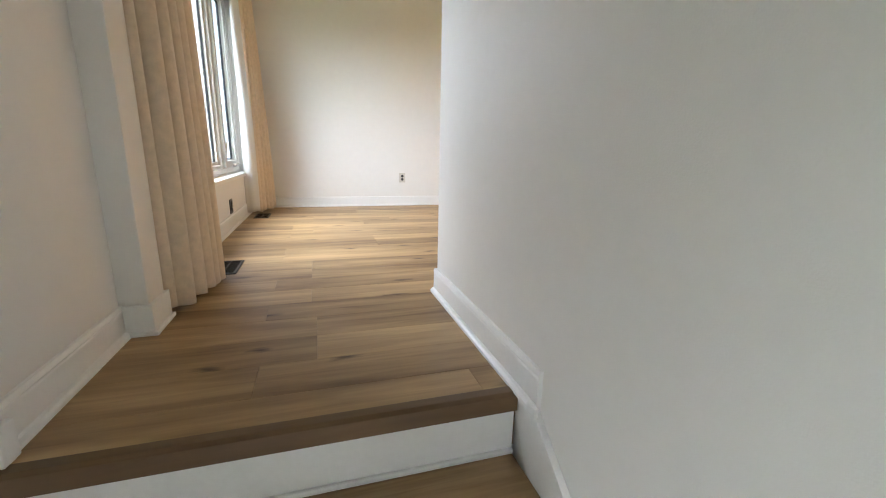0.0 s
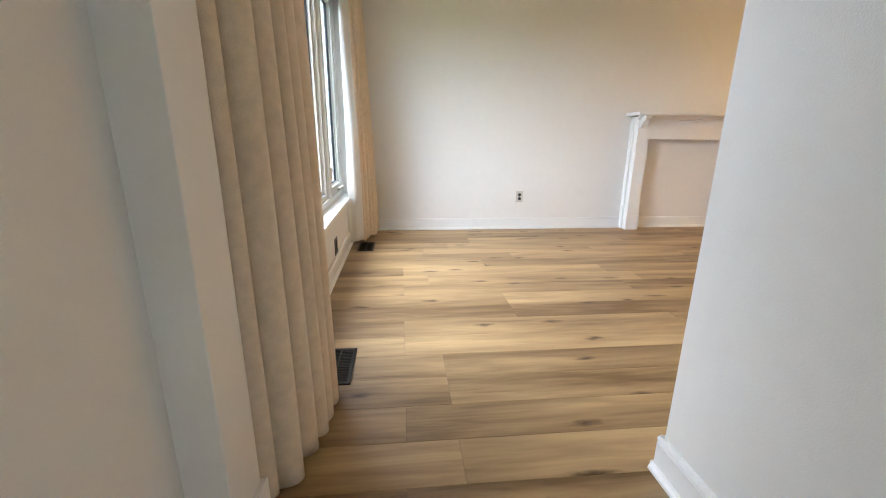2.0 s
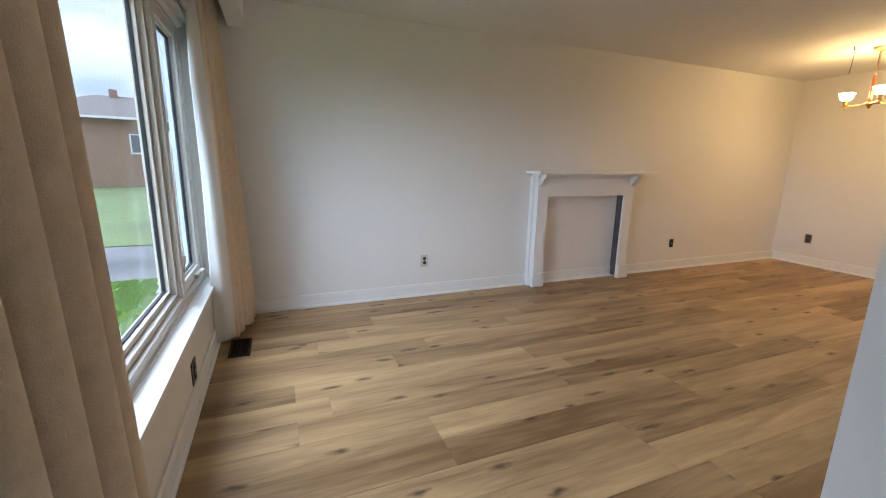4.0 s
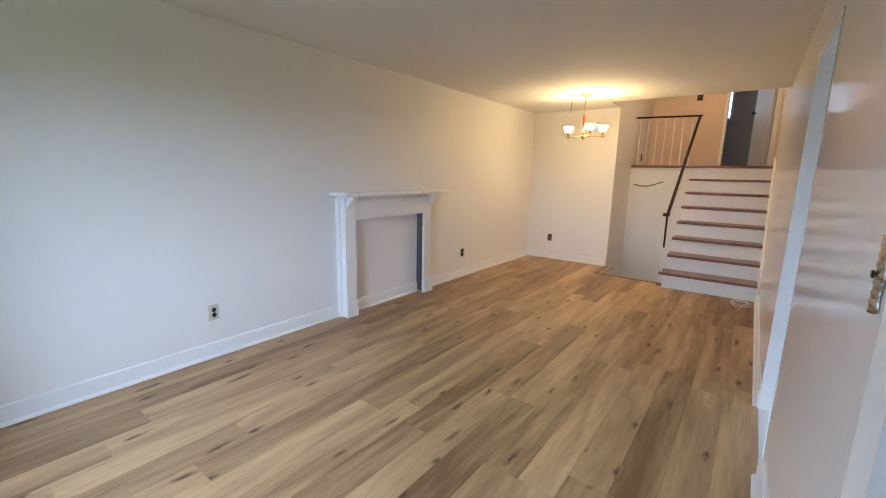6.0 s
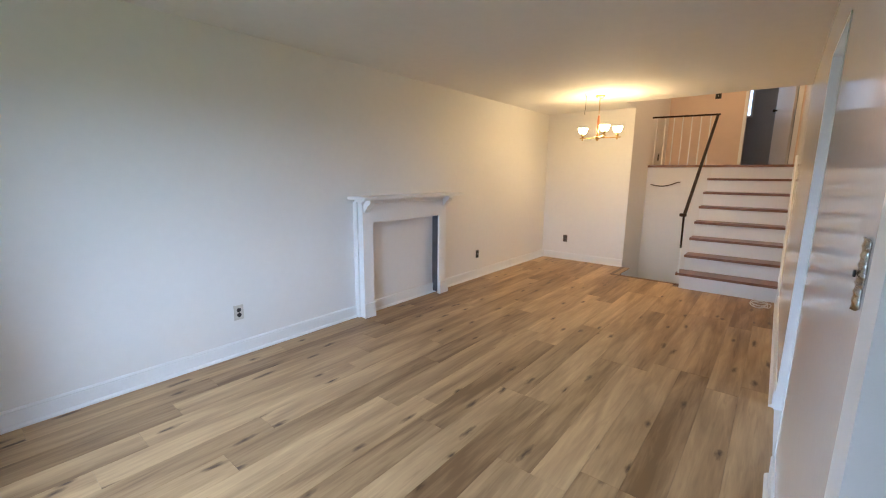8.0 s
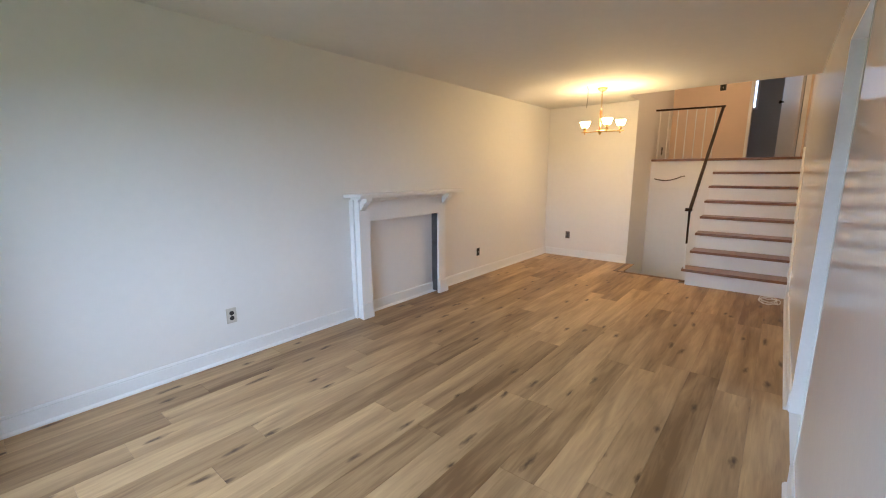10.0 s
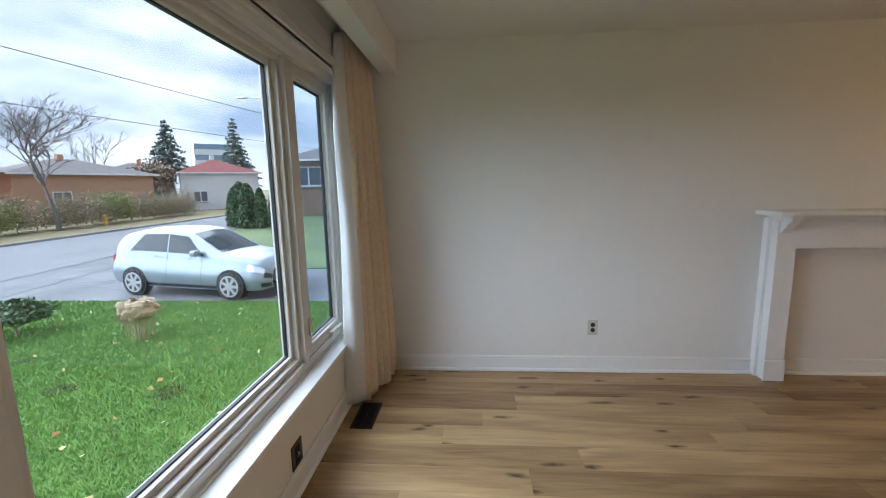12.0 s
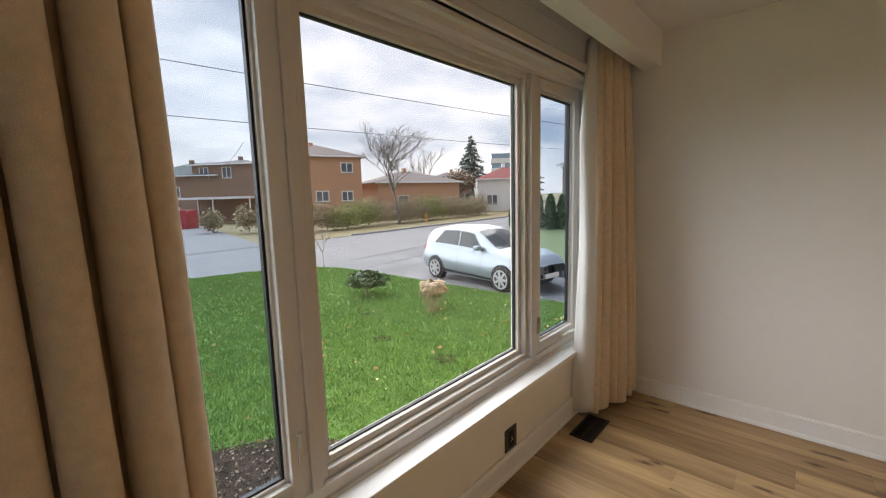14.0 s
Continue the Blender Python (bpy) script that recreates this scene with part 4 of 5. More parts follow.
def limbs(base, height, seed, spread=0.5, depth=5, r0=0.13, first=0.3, split=3, n=5, lean=0.0):
    """A branching skeleton as one set of tapering tubes; also the tips."""
    rnd = random.Random(seed)
    verts, faces, tips = [], [], []

    def seg(a, b, ra, rb):
        d = (b - a).normalized()
        u = d.cross(Vector((0.3, 0.9, 0.2))).normalized()
        w = d.cross(u)
        k0 = len(verts)
        for p, r in ((a, ra), (b, rb)):
            for k in range(n):
                t = 2 * math.pi * k / n
                verts.append(tuple(p + u * (r * math.cos(t)) + w * (r * math.sin(t))))
        for k in range(n):
            faces.append((k0 + k, k0 + (k + 1) % n, k0 + n + (k + 1) % n, k0 + n + k))

    def grow(p, d, length, r, level):
        q = p
        steps = 3 if level < 3 else 2
        for s in range(steps):
            d = (d + Vector((rnd.uniform(-1, 1), rnd.uniform(-1, 1), rnd.uniform(-0.5, 0.8))) * 0.16).normalized()
            b = q + d * (length / steps)
            seg(q, b, r * (1 - 0.18 * s), r * (1 - 0.18 * (s + 1)))
            q = b
            if level and level < depth and rnd.random() < 0.5:
                side = (d + Vector((rnd.uniform(-1, 1), rnd.uniform(-1, 1), rnd.uniform(-0.2, 0.6))) * 0.9).normalized()
                grow(q, side, length * 0.5, r * 0.4, level + 2)
        if level >= depth:
            tips.append(tuple(q))
            return
        for _ in range(split if level else split + 1):
            side = (d + Vector((rnd.uniform(-1, 1), rnd.uniform(-1, 1), rnd.uniform(-0.3, 0.5))) * (spread + 0.25 * rnd.random()) * 1.3).normalized()
            grow(q, side, length * rnd.uniform(0.55, 0.8), r * 0.52, level + 1)

    grow(Vector(base), Vector((lean, 0, 1)), height * first, r0, 0)
    return verts, faces, tips


def bare_tree(at, height, seed, label, depth=4, r0=0.16, spread=0.55, first=0.28, split=3, material=None, tops=None, category="tree", crown=None):
    t = thing("bare_tree" if category == "tree" else "shrub", (*at,), label, category)
    v, f, tips = limbs(at, height, seed, spread, depth, r0, first, split)
    if crown:
        a = np.asarray(v) - np.asarray(at)
        grow_by = crown / max(np.ptp(a[:, 0]), np.ptp(a[:, 1]))
        v, f, tips = limbs(at, height, seed, spread, depth, r0 / grow_by, first, split)
        a = np.asarray(v) - np.asarray(at)
        a *= (grow_by, grow_by, height / a[:, 2].max())
        v = (a + np.asarray(at)).tolist()
    k = 5 * 2 * 3
    raw("trunk", v[:k], [q for q in f if max(q) < k], material or BARK, t)
    tagged(raw("branches", v, [q for q in f if max(q) >= k], material or BARK, t), kind="stuff")
    if tops:
        rnd = np.random.RandomState(seed)
        tp = np.asarray(tips if category == "tree" else v)
        spots = tp[rnd.randint(0, len(tp), tops[0])] + rnd.normal(scale=tops[2], size=(tops[0], 3))
        if crown:
            spots[:, 2] = at[2] + np.abs(spots[:, 2] - at[2]) * rnd.uniform(0.2, 1.05, tops[0])
        leaves("crown", spots, tops[1], tops[3], t, seed)
    return t


def spruce(at, height, width, seed, label):
    t = thing("spruce_tree", at, label, "tree")
    part("trunk", lathe_bm([(0.22, 0), (0.16, height * 0.4), (0.02, height * 0.98)], at, 8), BARK, t, smooth=True)
    rnd = np.random.RandomState(seed)
    pts = []
    levels = 22
    for k in range(levels):
        h = 0.10 + 0.9 * k / levels
        r = width * (1 - h) ** 0.85 * rnd.uniform(0.75, 1.1)
        for _ in range(int(9 + 16 * (1 - h))):
            a = rnd.uniform(0, 6.283)
            ln = r * rnd.uniform(0.6, 1.08)
            for q in np.linspace(0.15, 1, max(3, int(ln * 9))):
                pts.append((at[0] + ln * q * math.cos(a) + rnd.normal() * 0.05, at[1] + ln * q * math.sin(a) + rnd.normal() * 0.05, at[2] + height * h - 0.28 * ln * q * q + 0.1 * q + rnd.normal() * 0.08))
    leaves("crown", pts, 0.30, NEEDLE, t, seed, 1.8, 0.5)
    return t


def cedar(at, height, r, seed):
    t = thing("cedar", at, "dense dark green columnar cedar on the lawn", "tree", "cedars across the driveway")
    part("trunk", lathe_bm([(0.06, 0), (0.03, height * 0.8)], at, 6), BARK, t)
    rnd = np.random.RandomState(seed)
    n = 2600
    z = rnd.uniform(0.03, 1, n)
    rad = r * np.sqrt(np.clip(1 - z ** 2.2, 0, 1)) * rnd.uniform(0.75, 1.12, n)
    a = rnd.uniform(0, 6.283, n)
    leaves("crown", np.stack([at[0] + rad * np.cos(a), at[1] + rad * np.sin(a), at[2] + height * z], 1), 0.11, CEDAR, t, seed, 1.7)
    return t


def grid_sheet(name, outline, z, material, label, category, thick=0.05):
    bm = prism_bm(outline, "z", z - thick, z)
    return structure(name, bm, material, label, category)


# ground, road, drives
structure("ground", prism_bm([(-2500, -2500), (2500, -2500), (2500, 2500), (-2500, 2500)], "z", ZG - 0.6, ZG - 0.03), VERGE, "dull autumn ground beyond the gardens", "ground")


def near_edge(y):
    return -12.75 - 0.09 * (y - 9) - 0.04 * max(0, 8 - y)


def far_edge(y):
    return -20.75 - 0.075 * (y - 8)


ys = [-120, -60, -30, -10, 0, 4, 8, 12, 18, 25, 33, 41, 55, 80, 140, 260]
structure("road", prism_bm([(near_edge(y), y) for y in ys] + [(far_edge(y), y) for y in ys[::-1]], "z", ZG - 0.3, ZG - 0.012), ASPHALT, "worn pale grey asphalt street", "road")
structure("kerb", prism_bm([(far_edge(y), y) for y in ys if y > 13] + [(far_edge(y) - 0.16, y) for y in ys[::-1] if y > 13], "z", ZG - 0.3, ZG + 0.10, bevel=0.0), KERB, "low concrete kerb along the street", "kerb")
structure("road", prism_bm([(far_edge(2) + 0.02, 1.0), (far_edge(13) + 0.02, 12.0), (-48, 17.5), (-60, 17.5), (-60, 5)], "z", ZG - 0.3, ZG - 0.008), ASPHALT, "grey asphalt parking court across the street", "road")
grid_sheet("pavement", [(near_edge(16.5) + 0.02, 17.0), (near_edge(10) + 0.02, 9.7), (-11.6, 10.2), (-9.8, 10.36), (-0.7, 10.36), (-0.7, 13.9), (-8.5, 13.9)], ZG - 0.004, DRIVE, "dark asphalt driveway with damp patches", "pavement", 0.3)
lawn_outline = [(-0.62, -9), (-13.6, -9), (-14.0, 2), (-14.05, 5.6), (-13.5, 7.8), (-12.6, 9.5), (-11.5, 10.15), (-9.8, 10.30), (-0.62, 10.30)]
lawn = grid_sheet("lawn", lawn_outline, ZG + 0.012, GRASS_S, "bright green front lawn with scattered leaves", "lawn", 0.4)
grid_sheet("lawn", [(-0.7, 13.95), (-8.5, 13.95), (-13.0, 17.0), (-14.9, 30), (-16, 60), (10, 60), (10, 13.95)], ZG + 0.012, mat("dull_lawn", (0.12, 0.165, 0.06), 0.95, vary=0.3, scale=0.7, bump=0.6, bump_scale=40), "dull green lawn beyond the driveway", "lawn", 0.4)
grid_sheet("lawn", [(far_edge(13) - 0.17, 13.4), (far_edge(30) - 0.17, 30), (far_edge(60) - 0.17, 60), (-40, 60), (-34, 19.5)], ZG + 0.0, VERGE, "leaf-strewn grass verge across the street", "lawn", 0.4)

# soil bed under the window
rb = random.Random(5)
bed = [(-1.75 + (2.05 + 0.18 * math.sin(3 * a + 1) + rb.uniform(-0.08, 0.08)) * math.cos(a), 2.15 + (2.1 + 0.15 * math.sin(4 * a)) * math.sin(a)) for a in [math.pi * 2 * k / 28 for k in range(28)]]
bed = [(min(x, -0.63), y) for x, y in bed]
structure("ground", prism_bm(bed, "z", ZG - 0.1, ZG + 0.035), SOIL, "dark bare soil bed under the window", "soil bed")
for x, y, r in ((-4.65, 6.43, 0.16), (-3.24, 6.41, 0.17), (-6.1, 7.2, 0.12)):
    structure("ground", lathe_bm([(r * 1.25, 0), (r, 0.008), (r * 0.5, 0.012)], (x, y, ZG + 0.008), 22, 0.16, 5), SOIL, "small bare patch of earth in the lawn", "soil patch")

# grass blades
rg = np.random.RandomState(7)


def blades(name, n, x0, x1, y0, y1, h, w, inside, seed, label):
    r = np.random.RandomState(seed)
    p = np.stack([r.uniform(x0, x1, n), r.uniform(y0, y1, n)], 1)
    p = p[inside(p[:, 0], p[:, 1])]
    n = len(p)
    a = r.uniform(0, 6.283, n)
    hh = h * r.uniform(0.5, 1.35, n)
    lean = r.normal(scale=0.55, size=(n, 2)) * hh[:, None]
    base = np.column_stack([p, np.full(n, ZG + 0.01)])
    off = np.column_stack([np.cos(a) * w, np.sin(a) * w, np.zeros(n)])
    tip = base + np.column_stack([lean, hh])
    v = np.stack([base - off, base + off, tip], 1).reshape(-1, 3)
    ob = raw(name, v.tolist(), [(3 * i, 3 * i + 1, 3 * i + 2) for i in range(n)], BLADE)
    return tagged(ob, label, "grass", kind="stuff")


def in_lawn(x, y):
    edge = np.interp(y, [-9, 2, 5.6, 7.8, 9.5, 10.15, 10.3], [-13.6, -14.0, -14.05, -13.5, -12.6, -11.5, -9.8])
    return (x > edge) & ((x + 1.75) ** 2 / 4.0 + (y - 2.15) ** 2 / 4.2 > 1) & (y < 10.3)


blades("grass", 230000, -7.0, -0.7, 1.0, 10.3, 0.045, 0.0055, in_lawn, 1, "short bright green grass of the near lawn")
blades("grass", 110000, -14.0, -7.0, 0.0, 10.3, 0.055, 0.010, in_lawn, 2, "short bright green grass towards the street")
pl = np.column_stack([rg.uniform(-13, -1.5, 420), rg.uniform(1.5, 10.2, 420), rg.uniform(ZG + 0.04, ZG + 0.06, 420)])
pl = pl[in_lawn(pl[:, 0], pl[:, 1])]
tagged(leaves("fallen_leaves", pl, 0.055, FALLEN, None, 3, 1.3), "scattered yellow and pale fallen leaves on the grass", "leaves", kind="stuff")
pb = np.column_stack([rg.uniform(-3.9, -0.7, 6000), rg.uniform(0.4, 4.5, 6000), rg.uniform(ZG + 0.038, ZG + 0.055, 6000)])
tagged(leaves("leaf_litter", pb[((pb[:, 0] + 1.75) ** 2 / 4.6 + (pb[:, 1] - 2.15) ** 2 / 4.8 < 1)], 0.024, BROWN_L, None, 4, 1.4), "brown leaf litter on the soil bed", "leaves", kind="stuff")

# small garden things
bush = thing("evergreen_bush", (-7.34, 8.17, ZG), "small dark clipped evergreen bush on the lawn", "bush")
v, f, tips = limbs((-7.34, 8.17, ZG), 0.55, 21, 0.9, 3, 0.035, 0.4, 4)
raw("stem", v, f, TWIG, bush)
q = rg.normal(size=(1500, 3))
q /= np.linalg.norm(q, axis=1)[:, None]
q *= rg.uniform(0.55, 1.08, (1500, 1)) * (1 + 0.22 * np.sin(q[:, :1] * 6) * np.cos(q[:, 1:2] * 5))
q = q[(q[:, 2] > -0.75)]
leaves("foliage", q * (0.44, 0.46, 0.21) + (-7.34, 8.17, ZG + 0.42), 0.055, BUSH_L, bush, 22, 1.8)

wrap = thing("wrapped_shrub", (-5.06, 8.13, ZG), "bare shrub wrapped in crumpled burlap for winter", "shrub")
bm = bmesh.new()
rings = []
for j in range(20):
    vv = j / 14 if j < 15 else (28 - j) / 14
    inner = 0.0 if j < 15 else 0.03 + 0.01 * (j - 15)
    ring8 = []
    for k in range(64):
        a = 6.2832 * k / 64
        p = Vector((math.cos(a), math.sin(a), vv * 0.9))
        crumple = noise.fractal(p * 2.6 + Vector((3.1, 0.4, 7.7)), 0.9, 2.2, 4)
        fold = abs(noise.noise(p * 5.5)) * 0.10
        rad = 0.225 + 0.05 * math.sin(math.pi * vv) + 0.075 * crumple - fold - inner
        ring8.append(bm.verts.new((-5.06 + rad * math.cos(a), 8.13 + rad * math.sin(a), ZG + 0.40 + 0.27 * vv + 0.05 * noise.noise(p * 1.7 + Vector((9, 2, 1))) - inner * 0.2)))
    rings.append(ring8)
for a, b in zip(rings, rings[1:]):
    for k in range(64):
        bm.faces.new((a[k], a[(k + 1) % 64], b[(k + 1) % 64], b[k]))
part("burlap", bm, BURLAP, wrap, "crumpled tan burlap wrap", smooth=True)
part("cord", lathe_bm([(0.265, 0.0), (0.275, 0.008), (0.265, 0.016)], (-5.06, 8.13, ZG + 0.60), 20, 0.05, 4), TWIG, wrap)
v, f, tips = [], [], []
for k in range(26):
    a = 6.283 * k / 13
    v2, f2, t2 = limbs((-5.06 + 0.06 * (1 + k % 3) * math.cos(a), 8.13 + 0.06 * (1 + k % 3) * math.sin(a), ZG), 0.62, 40 + k, 0.45, 2, 0.008, 0.45, 3)
    f += [tuple(i + len(v) for i in q4) for q4 in f2]
    v += v2
raw("twigs", v, f, mat("pale_twig", (0.36, 0.27, 0.19), 0.9), wrap)

bare_tree((-12.1, 9.95, ZG), 1.5, 51, "leafless twiggy shrub by the driveway mouth", 4, 0.018, 0.55, 0.06, 4, mat("grey_twig", (0.34, 0.29, 0.26), 0.9), None, "shrub", 1.25)

# hydrant on the far verge
HX, HY = -27.2, 30.8
hyd = thing("fire_hydrant", (HX, HY, ZG), "yellow fire hydrant on the grass verge", "hydrant")
HYD = mat("yellow_hydrant_paint", (0.75, 0.42, 0.06), 0.45, vary=0.1, scale=6)
part("body", lathe_bm([(0.17, 0.0), (0.17, 0.05), (0.12, 0.07), (0.115, 0.55), (0.15, 0.57), (0.15, 0.61), (0.12, 0.63)], (HX, HY, ZG), 16), HYD, hyd, smooth=True)
part("bonnet", lathe_bm([(0.13, 0.63), (0.12, 0.70), (0.07, 0.76), (0.03, 0.78), (0.03, 0.83)], (HX, HY, ZG), 16), HYD, hyd, smooth=True)
for turn in (0, 90, 180):
    bm = lathe_bm([(0.055, 0.0), (0.055, 0.17), (0.075, 0.175), (0.075, 0.22), (0.03, 0.24)], n=10)
    bmesh.ops.transform(bm, matrix=pose(HX, HY, ZG + 0.48, 0, 90, turn), verts=bm.verts[:])
    part("outlet_cap", bm, HYD, hyd)

# tar seams in the street and the driveway
SEAMS = (((-21.0, 5.5), (-21.5, 13.0), 0.045), ((-10.75, 10.6), (-11.3, 14.4), 0.05), ((-12.7, 11.6), (-13.5, 16.8), 0.04))
TAR = mat("tar_seam", (0.05, 0.05, 0.052), 0.7, vary=0.2, scale=3)
for (xa, ya), (xb, yb), wide in SEAMS:
    d = Vector((xb - xa, yb - ya, 0)).normalized()
    side_v = Vector((-d.y, d.x, 0)) * wide
    n_s = 14
    mid = [Vector((xa + (xb - xa) * i / n_s + 0.05 * math.sin(i * 1.7), ya + (yb - ya) * i / n_s + 0.05 * math.cos(i * 2.3), 0)) for i in range(n_s + 1)]
    structure("road", prism_bm([(p.x + side_v.x * (0.7 + 0.3 * math.sin(i * 2.9)), p.y + side_v.y) for i, p in enumerate(mid)] + [(p.x - side_v.x, p.y - side_v.y) for p in mid[::-1]], "z", ZG - 0.02, ZG + 0.0015), TAR, "dark tar seam in the asphalt", "road seam")

# hedge of shrubs across the street
rh = random.Random(8)
for k in range(20):
    y = 17.0 + 1.38 * k
    x = -26.6 - 0.12 * (y - 18) + rh.uniform(-0.5, 0.5)
    h = rh.uniform(3.2, 4.6)
    green = k in (3, 4, 5, 11, 12)
    bare_tree((x, y, ZG), h * 0.6, 60 + k, "yellow-green leafy shrub in a roadside hedge" if green else "thin brown late autumn shrub in a roadside hedge", 4, 0.035, 0.8, 0.06, 4, TWIG, (3800 if green else 2500, 0.075, 0.28, HEDGE_G if green else HEDGE_L), "shrub", 2.6)
for k, (x, y, h) in enumerate(((-31.5, 15.6, 3.1), (-34.8, 14.2, 2.6), (-30.0, 17.2, 3.3), (-44, 52, 3.0), (-38, 48, 2.2), (-33, 46, 1.6))):
    bare_tree((x, y, ZG), h, 90 + k, "thin brown late autumn shrub beside a driveway", 3, 0.035, 0.8, 0.2, 5, TWIG, (1100, 0.14, 0.32, HEDGE_L), "shrub")

# trees
bare_tree((-26.8, 26.9, ZG), 9.3, 12, "large leafless maple tree across the street", 5, 0.17, 0.45, 0.09, 4, crown=11.0)
bare_tree((-42, 47, ZG), 10, 16, "distant leafless tree above the roofs", 5, 0.16, 0.45, 0.28, 3, crown=6.0)
bare_tree((-37.5, 48.5, ZG), 8.5, 17, "distant brownish tree with thin foliage", 4, 0.2, 0.6, 0.25, 3, None, (2600, 0.22, 0.5, BROWN_L))
for k, (x, y, h) in enumerate(((-78, 30, 15), (-84, 36, 13), (-74, 24, 13), (-90, 43, 14))):
    bare_tree((x, y, ZG), h, 30 + k, "far leafless tree behind the houses", 5, 0.2, 0.6, 0.22, 3)
spruce((-42.2, 57.6, ZG), 12.4, 5.0, 3, "tall dark blue-green spruce behind the street")
spruce((-43.2, 76, ZG), 15.7, 5.4, 4, "tall dark spruce far behind the red roof")
for k, (x, y, h) in enumerate(((-15.2, 28.0, 2.6), (-14.5, 27.4, 2.9), (-13.8, 27.0, 2.8), (-12.9, 26.9, 2.5), (-12.15, 27.2, 2.35), (-11.5, 27.6, 2.3))):
    cedar((x, y, ZG), h, 0.58 if k < 3 else 0.36, 70 + k)


# houses
def house(at, turn, w, d, eave, rise, wall, roof, label, windows=(), side_windows=(), over=0.45, base=ZG):
    """A box of brick with a hip roof. Local x runs along the seen front (y = 0), y goes back. Windows: (x, z, w, h)."""
    h = thing("house", (*at, base, 0, 0, turn), label, "house")
    m = h.matrix_basis

    def put(name, bm, mt, parent=h, lab=""):
        bmesh.ops.transform(bm, matrix=m, verts=bm.verts[:])
        return part(name, bm, mt, parent, lab)

    put("wall", box_bm((0, 0, 0, w, d, eave)), wall)
    k = min(w, d) / 2 + over
    bm = bmesh.new()
    lo = [bm.verts.new(p) for p in ((-over, -over, eave), (w + over, -over, eave), (w + over, d + over, eave), (-over, d + over, eave))]
    if w >= d:
        hi = [bm.verts.new((k - over, d / 2, eave + rise)), bm.verts.new((w - k + over, d / 2, eave + rise))]
        fs = ((lo[0], lo[1], hi[1], hi[0]), (lo[1], lo[2], hi[1]), (lo[2], lo[3], hi[0], hi[1]), (lo[3], lo[0], hi[0]), lo[::-1])
    else:
        hi = [bm.verts.new((w / 2, k - over, eave + rise)), bm.verts.new((w / 2, d - k + over, eave + rise))]
        fs = ((lo[0], lo[1], hi[0]), (lo[1], lo[2], hi[1], hi[0]), (lo[2], lo[3], hi[1]), (lo[3], lo[0], hi[0], hi[1]), lo[::-1])
    for q5 in fs:
        bm.faces.new(q5)
    rf = put("roof", bm, roof)
    put("gutter", box_bm((-over, -over - 0.08, eave - 0.14, w + over, -over, eave + 0.02), (w + over, -over, eave - 0.14, w + over + 0.08, d + over, eave + 0.02)), WHITE_O, rf, "pale eaves gutter")
    put("chimney", box_bm((w * 0.45, d * 0.45, eave + rise - 0.4, w * 0.45 + 0.5, d * 0.45 + 0.5, eave + rise + 0.45), bevel=0.02), wall, rf)
    for face, wins in (("front", windows), ("side", side_windows)):
        for wx, wz, ww, wh in wins:
            if face == "front":
                fr = put("window", box_bm((wx, -0.05, wz, wx + ww, 0.03, wz + 0.09), (wx, -0.05, wz + wh - 0.09, wx + ww, 0.03, wz + wh), (wx, -0.05, wz + 0.09, wx + 0.09, 0.03, wz + wh - 0.09), (wx + ww - 0.09, -0.05, wz + 0.09, wx + ww, 0.03, wz + wh - 0.09), (wx + ww / 2 - 0.05, -0.05, wz + 0.09, wx + ww / 2 + 0.05, 0.03, wz + wh - 0.09)), WHITE_O)
                put("pane", box_bm((wx + 0.08, -0.02, wz + 0.08, wx + ww - 0.08, 0.02, wz + wh - 0.08)), PANE_D, fr, "dark reflecting pane")
                put("sill", box_bm((wx - 0.08, -0.12, wz - 0.10, wx + ww + 0.08, 0.0, wz)), KERB, fr)
            else:
                fr = put("window", box_bm((w - 0.03, wx, wz, w + 0.05, wx + ww, wz + 0.09), (w - 0.03, wx, wz + wh - 0.09, w + 0.05, wx + ww, wz + wh), (w - 0.03, wx, wz + 0.09, w + 0.05, wx + 0.09, wz + wh - 0.09), (w - 0.03, wx + ww - 0.09, wz + 0.09, w + 0.05, wx + ww, wz + wh - 0.09)), WHITE_O)
                put("pane", box_bm((w - 0.02, wx + 0.08, wz + 0.08, w + 0.02, wx + ww - 0.08, wz + wh - 0.08)), PANE_D, fr, "dark reflecting pane")
    return h


# local x along the seen front: turn 72.5 lays it along the street
house((-38.8, 23.0), 72.5, 7.7, 12.0, 6.95, 1.55, BRICK, ROOF, "two-storey orange brick house with white windows", [(5.4, 5.2, 1.35, 1.08), (5.35, 2.15, 1.3, 1.1), (2.6, 2.15, 1.4, 1.15), (0.4, 5.2, 1.3, 1.1)])
house((-62, 21.5), 38, 9.5, 9.0, 7.5, 0.9, BRICK_B, ROOF, "far two-storey brick house", [(1.0, 5.6, 1.3, 1.5), (4.2, 5.6, 1.3, 1.5)])
house((-67.5, 16.5), 41, 10.5, 9.0, 6.1, 2.0, BRICK_B, ROOF_G, "brick house with a grey-green hip roof", [(1.4, 3.2, 1.2, 1.4), (4.4, 3.2, 1.2, 1.4)])
house((-37.0, 33.0), 70, 11.0, 9.0, 4.2, 1.5, BRICK, ROOF, "low brick house half hidden by the hedge", [(2.5, 1.4, 1.4, 1.2)])
house((-46, 50), 55, 12.0, 9.0, 4.6, 1.8, BRICK, ROOF, "brick bungalow far along the street", [(2, 1.6, 1.4, 1.2), (6, 1.6, 1.4, 1.2)])
